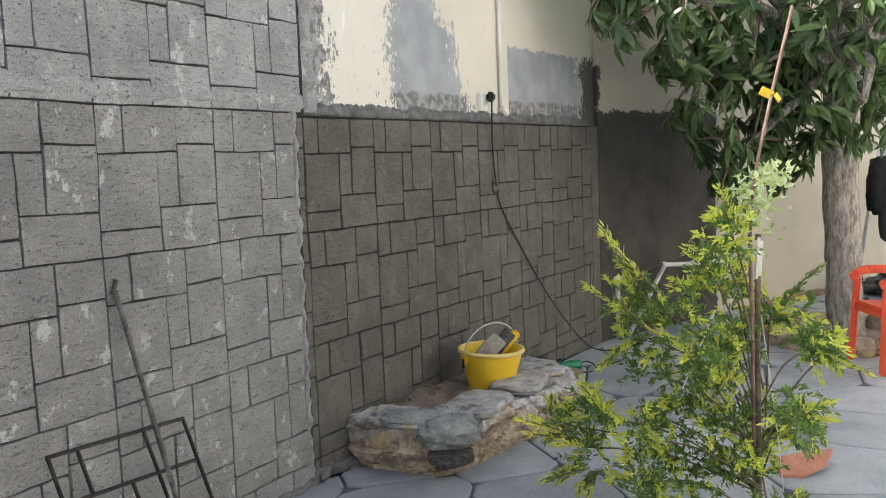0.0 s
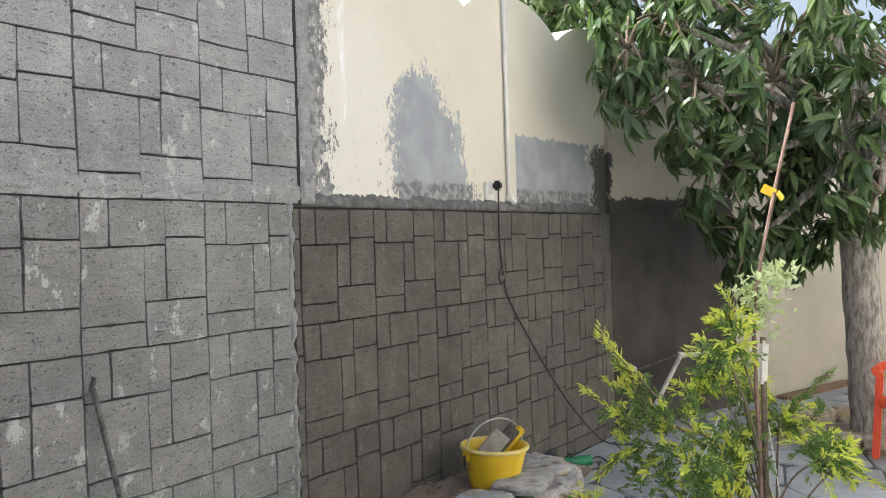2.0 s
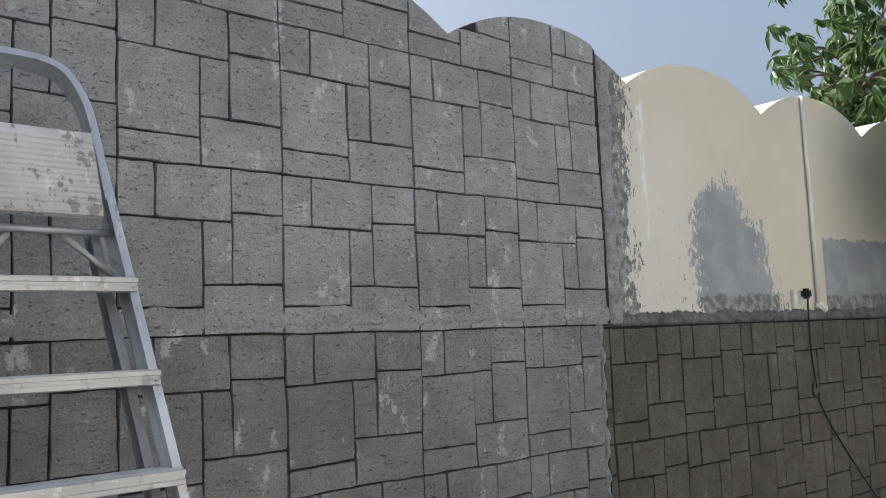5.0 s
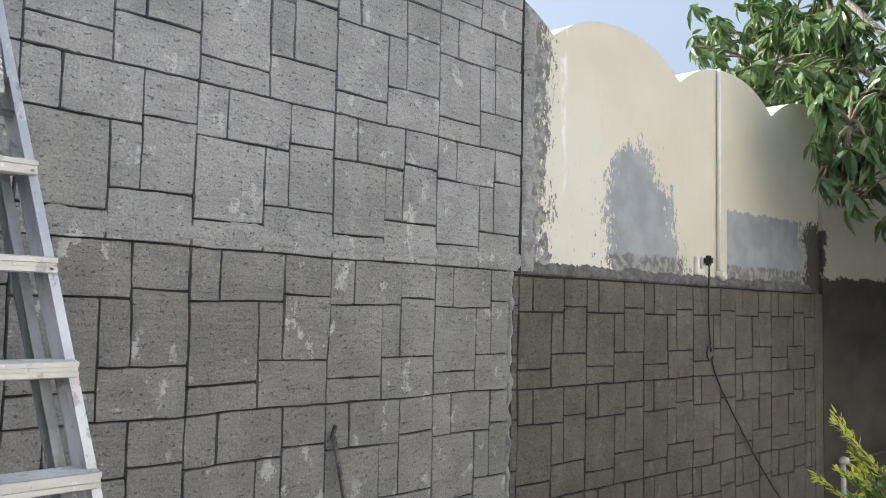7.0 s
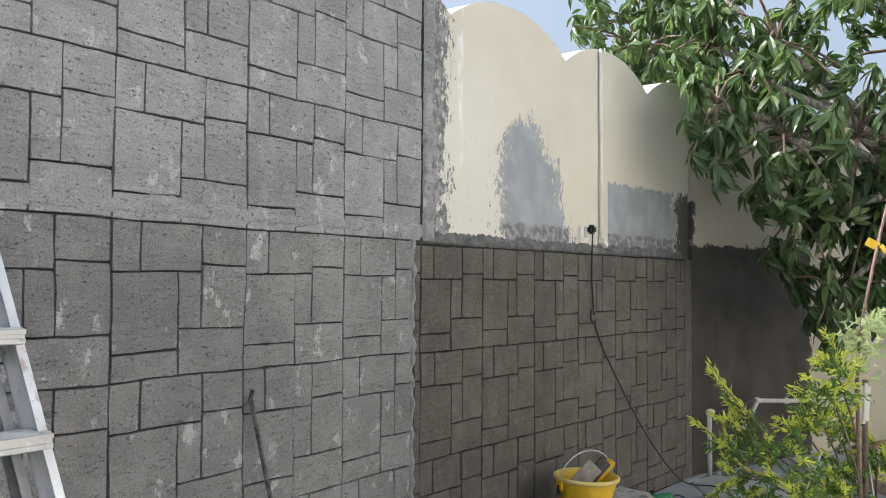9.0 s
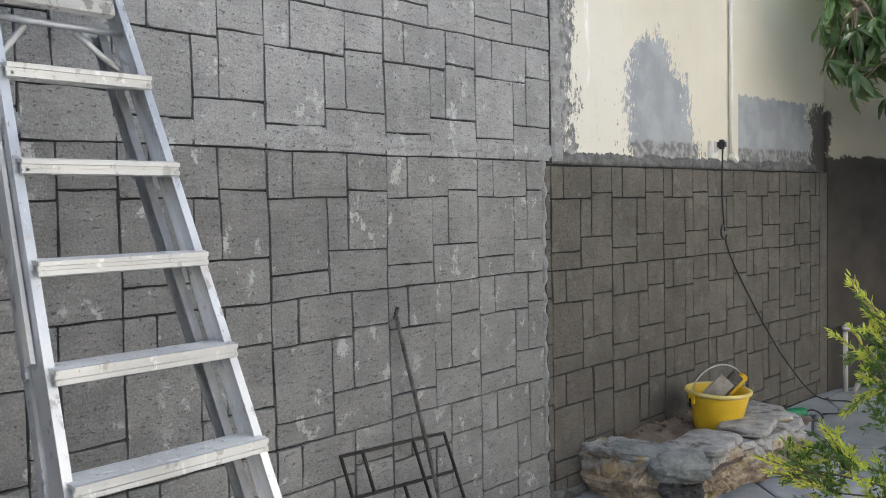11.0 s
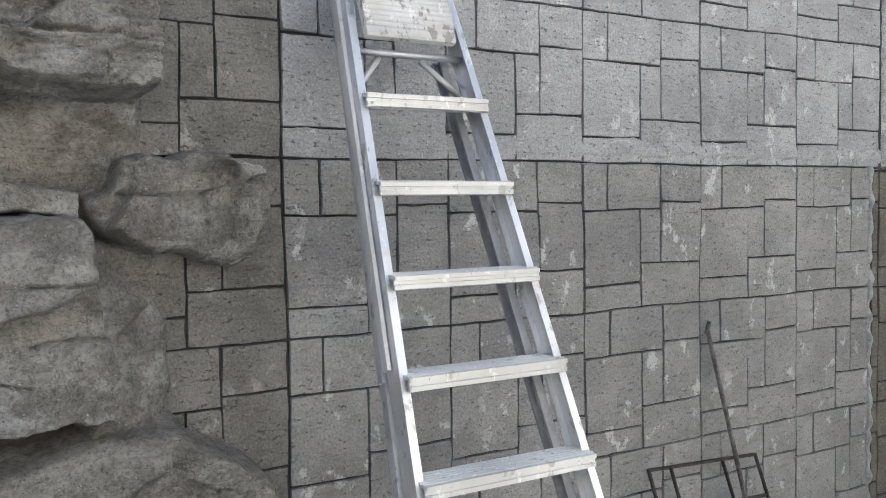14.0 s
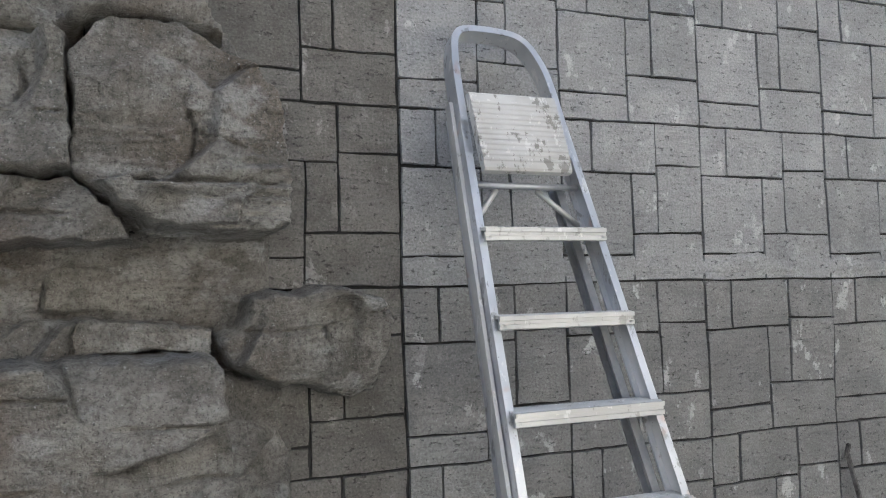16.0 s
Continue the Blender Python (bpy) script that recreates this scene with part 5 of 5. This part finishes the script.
    for c, n, r in (((3.20, -1.80, 1.11), 120, (0.045, 0.05, 0.06)), ((3.29, -1.84, 1.18), 90, (0.06, 0.05, 0.025)), ((3.21, -1.80, 1.02), 22, (0.04, 0.05, 0.05))):
        for k in range(n):
            p = Vector(c) + Vector((rng.gauss(0, r[0]) * 0.7, rng.gauss(0, r[1]) * 0.7, rng.gauss(0, r[2]) * 0.7))
            curly.append((Matrix.Translation(p) @ pose(0, 0, 0, rng.uniform(0, 360), rng.uniform(0, 360), rng.uniform(0, 360)), (rng.choice((0.022, 0.030)), 0.015, 0.9, 0.5)))
    bm = bmesh.new()
    box(bm, (0.045, 0.005, 0.030), pose(3.262, -1.83, 1.452, 10, 28, -62), 0.001)
    box(bm, (0.030, 0.005, 0.022), pose(3.278, -1.862, 1.435, -15, 50, -40), 0.001)
    part("tag", bm, M["yellow"], s, "scrap of yellow tape on the stem")
    scatter("leaves", green, M["shrub"], s, "small mid-green leaves")
    scatter("young_leaves", lime, M["lime"], s, "lime-yellow young leaves")
    scatter("curled_leaves", curly, M["curly"], s, "pale curled leaves")
    tube_part("string", [(3.15, -1.68, 0.73), (3.09, -1.58, 0.46)], 0.002, M["white"], s, "thin white string", 4)
    tube_part("string", [(3.24, -1.81, 0.72), (3.26, -1.86, 0.3), (3.27, -1.88, 0.06)], 0.002, M["white"], s, "thin white string", 4)
    bm = bmesh.new()
    box(bm, (0.03, 0.03, 0.14), pose(3.222, -1.805, 0.90, 5, 6, 20), 0.010)
    part("tie", bm, M["white"], s, "white cloth tie round the stake")
    return s


make_shrub()
shard = thing("terracotta_shard", "broken terracotta piece lying beside the shrub", "shard")
bm = bmesh.new()
shape = [(-0.13, -0.05), (-0.05, -0.085), (0.07, -0.06), (0.17, 0.03), (0.06, 0.055), (-0.09, 0.07)]
low = [bm.verts.new((x, y, 0.012 * noise.noise(Vector((x * 9, y * 9, 0))))) for x, y in shape]
high = [bm.verts.new((x * 0.97, y * 0.97, 0.014 + 0.03 * (y + 0.08))) for x, y in shape]
for k in range(6):
    bm.faces.new((low[k], low[(k + 1) % 6], high[(k + 1) % 6], high[k]))
bm.faces.new(low[::-1]), bm.faces.new(high)
bmesh.ops.transform(bm, matrix=pose(4.0, -1.84, FLOOR + 0.028, 12, -8, -50), verts=bm.verts)
part("piece", bm, M["terracotta"], shard)


# ---- plastic chair ----
def make_chair():
    c = thing("garden_chair", "orange-red plastic armchair standing on the paving", "chair")
    leg = [(-0.25, -0.24), (0.25, -0.24), (-0.22, 0.24), (0.22, 0.24)]
    for i, (x, y) in enumerate(leg):
        top = (x * 0.9, y * 0.85, 0.62 if y < 0 else 0.44)
        m, length = along((x, y, 0), top)
        bm = bmesh.new()
        box(bm, (0.06, 0.045, length), m, 0.012)
        part("leg", bm, M["red"], c)
    bm = bmesh.new()
    box(bm, (0.46, 0.46, 0.03), pose(0, 0, 0.42, -3), 0.012)
    box(bm, (0.44, 0.03, 0.05), pose(0, -0.22, 0.40), 0.01)
    part("seat", bm, M["red"], c)
    for s in (-1, 1):
        line = smooth_line([(s * 0.225, -0.25, 0.61), (s * 0.25, -0.15, 0.655), (s * 0.25, 0.05, 0.66), (s * 0.24, 0.22, 0.70)], 5)
        bm = bmesh.new()
        for a, b in zip(line, line[1:]):
            m, length = along(a, b)
            box(bm, (0.03, 0.06, length + 0.012), m, 0.008)
        part("armrest", bm, M["red"], c)
    bm = bmesh.new()
    for k in range(7):
        x = -0.18 + 0.06 * k
        box(bm, (0.035, 0.014, 0.38), pose(x, 0.265, 0.62, 12), 0.005)
    box(bm, (0.46, 0.03, 0.07), pose(0, 0.305, 0.82, 12), 0.012)
    box(bm, (0.05, 0.02, 0.42), pose(-0.215, 0.262, 0.62, 12), 0.008)
    box(bm, (0.05, 0.02, 0.42), pose(0.215, 0.262, 0.62, 12), 0.008)
    part("backrest", bm, M["red"], c)
    c.matrix_world = pose(6.14, -2.14, FLOOR, 0, 0, 208) @ Matrix.Diagonal((0.9, 0.9, 0.88, 1))
    return c


make_chair()


# ---- far things by the back wall ----
def make_far_ladder():
    lad = thing("folding_ladder", "aluminium folding ladder standing behind the tree", "ladder")
    for s in (-1, 1):
        for d in (-1, 1):
            tube_part("leg", [(s * 0.24, d * 0.42, 0), (s * 0.16, d * 0.03, 1.45)], 0.02, M["alu"], lad, "", 6)
    for k in range(5):
        z = 0.25 + 0.25 * k
        bm = bmesh.new()
        box(bm, (0.46 - 0.026 * k, 0.07, 0.025), pose(0, -0.42 + 0.27 * z, z), 0.004)
        part("step", bm, M["step"], lad)
    lad.matrix_world = pose(8.5, -2.05, FLOOR, 0, 0, -65)
    return lad


make_far_ladder()
bag = thing("hanging_bag", "black cloth bag hanging on the folding ladder", "bag")
part("bag_body", lump((8.12, -1.93, 0.95), (0.07, 0.12, 0.22), 20, 9, 5, 0.16, 4, 0.02), M["cloth"], bag, "", True)
part("strap", lump((8.10, -1.95, 0.66), (0.04, 0.06, 0.16), 20, 10, 3, 0.10, 3, 0.0), M["cloth"], bag, "", True)
heap = thing("rubble_heap", "heap of dark rubble and leaves by the wall", "rubble", "", "stuff")
rng = random.Random(8)
verts, faces = [], []
for k in range(140):
    rr = abs(rng.gauss(0, 0.22))
    a = rng.uniform(0, 6.28)
    bx = lump((9.3 + rr * math.cos(a) * 1.5, -1.95 + rr * math.sin(a), FLOOR + 0.02 + max(0, 0.18 - 0.4 * rr) * rng.random()), [rng.uniform(0.02, 0.06)] * 3, 0, k, 3, 0.2, 1, 0)
    o = len(verts)
    bx.verts.index_update()
    verts += [v.co.copy() for v in bx.verts]
    faces += [tuple(o + v.index for v in f.verts) for f in bx.faces]
    bx.free()
mesh_object("heap_pieces", verts, faces, M["rubble"], heap)
plank = thing("plank", "brown wooden plank lying along the wall foot", "plank")
bm = bmesh.new()
box(bm, (1.1, 0.14, 0.03), pose(8.6, -1.18, FLOOR + 0.016, 0, 0, -20.5), 0.004)
part("board", bm, M["wood"], plank)


# ---- carved stones of the walls ----
ROWS_UP = [-0.488, 0.008, 0.505, 1.0, 1.497, 1.997, 2.49, 2.985]
carve(NEAR, -0.25, 0.462, [-0.58, -0.055, 0.465], ROWS_UP, FLOOR, scallop, M["raw"], wall_near, 2)
COLUMNS = [0.465, 0.983, 1.505, 2.045, 2.573, 3.10, 3.63]
carve(NEAR, 0.465, 3.045, COLUMNS, ROWS_UP[:5], FLOOR, scallop, M["panel_low"], wall_near, 2)
carve(NEAR, 0.465, 3.118, COLUMNS, ROWS_UP[4:], FLOOR, scallop, M["panel"], wall_near, 2)
ROWS_MID = [-0.482, 0.008, 0.503, 0.990, 1.483]
carve(MID, -0.09, 3.015, [-0.54, -0.046, 0.445, 0.935, 1.420, 1.900, 2.365, 2.850, 3.34], ROWS_MID, FLOOR, lambda u: 1.483, M["dark"], wall_mid, 9)


# ---- paving stones ----
def clip(poly, p, n):
    """Keeps the part of poly on the side of p away from n."""
    out = []
    for a, b in zip(poly, poly[1:] + poly[:1]):
        da, db = (a - p).dot(n), (b - p).dot(n)
        if da <= 0:
            out.append(a)
        if (da < 0) != (db < 0) and abs(da - db) > 1e-9:
            out.append(a + (b - a) * (da / (da - db)))
    return out


def pave():
    rng = random.Random(4)
    cell = 0.58
    seeds = [Vector((x * cell + rng.uniform(-0.22, 0.22) + (0.28 if y % 2 else 0), y * cell * 0.9 + rng.uniform(-0.2, 0.2))) for x in range(-5, 20) for y in range(-10, 2)]
    walls = [(Vector((-4, 0)), Vector((-1, 0))), (Vector((12.4, 0)), Vector((1, 0))), (Vector((0, -6.48)), Vector((0, -1))), (Vector((0, -0.004)), Vector((0, 1))), (MID.o.xy, -MID.n.xy), (BACK.o.xy, -BACK.n.xy)]
    for s in seeds:
        poly = [s + Vector(q) for q in ((-0.9, -0.9), (0.9, -0.9), (0.9, 0.9), (-0.9, 0.9))]
        for o in seeds:
            if o is not s and (o - s).length < 1.8:
                poly = clip(poly, (s + o) / 2 + (s - o).normalized() * 0.008, (o - s).normalized())
        for p, n in walls:
            poly = clip(poly, p, n)
            if len(poly) < 3:
                break
        if len(poly) < 3:
            continue
        area = abs(sum(a.x * b.y - a.y * b.x for a, b in zip(poly, poly[1:] + poly[:1]))) / 2
        if area < 0.01:
            continue
        rounded = []
        for a, b in zip(poly, poly[1:] + poly[:1]):
            rounded += [a.lerp(b, 0.16), a.lerp(b, 0.84)]
        rounded = [p + Vector((0.012 * noise.noise(Vector((p.x * 6, p.y * 6, 1))), 0.012 * noise.noise(Vector((p.x * 6, p.y * 6, 8))))) for p in rounded]
        c = sum(rounded, Vector((0, 0))) / len(rounded)
        h = FLOOR + rng.uniform(-0.002, 0.002)
        n = len(rounded)
        v = [(p.x, p.y, -0.108) for p in rounded] + [(p.x, p.y, h - 0.004) for p in rounded] + [(*(p + (c - p).normalized() * 0.012), h) for p in rounded]
        f = [(i, (i + 1) % n, n + (i + 1) % n, n + i) for i in range(n)] + [(n + i, n + (i + 1) % n, 2 * n + (i + 1) % n, 2 * n + i) for i in range(n)]
        mesh_object("flagstone", v, f + [tuple(range(2 * n, 3 * n))], M["stone"], pavement)


pave()
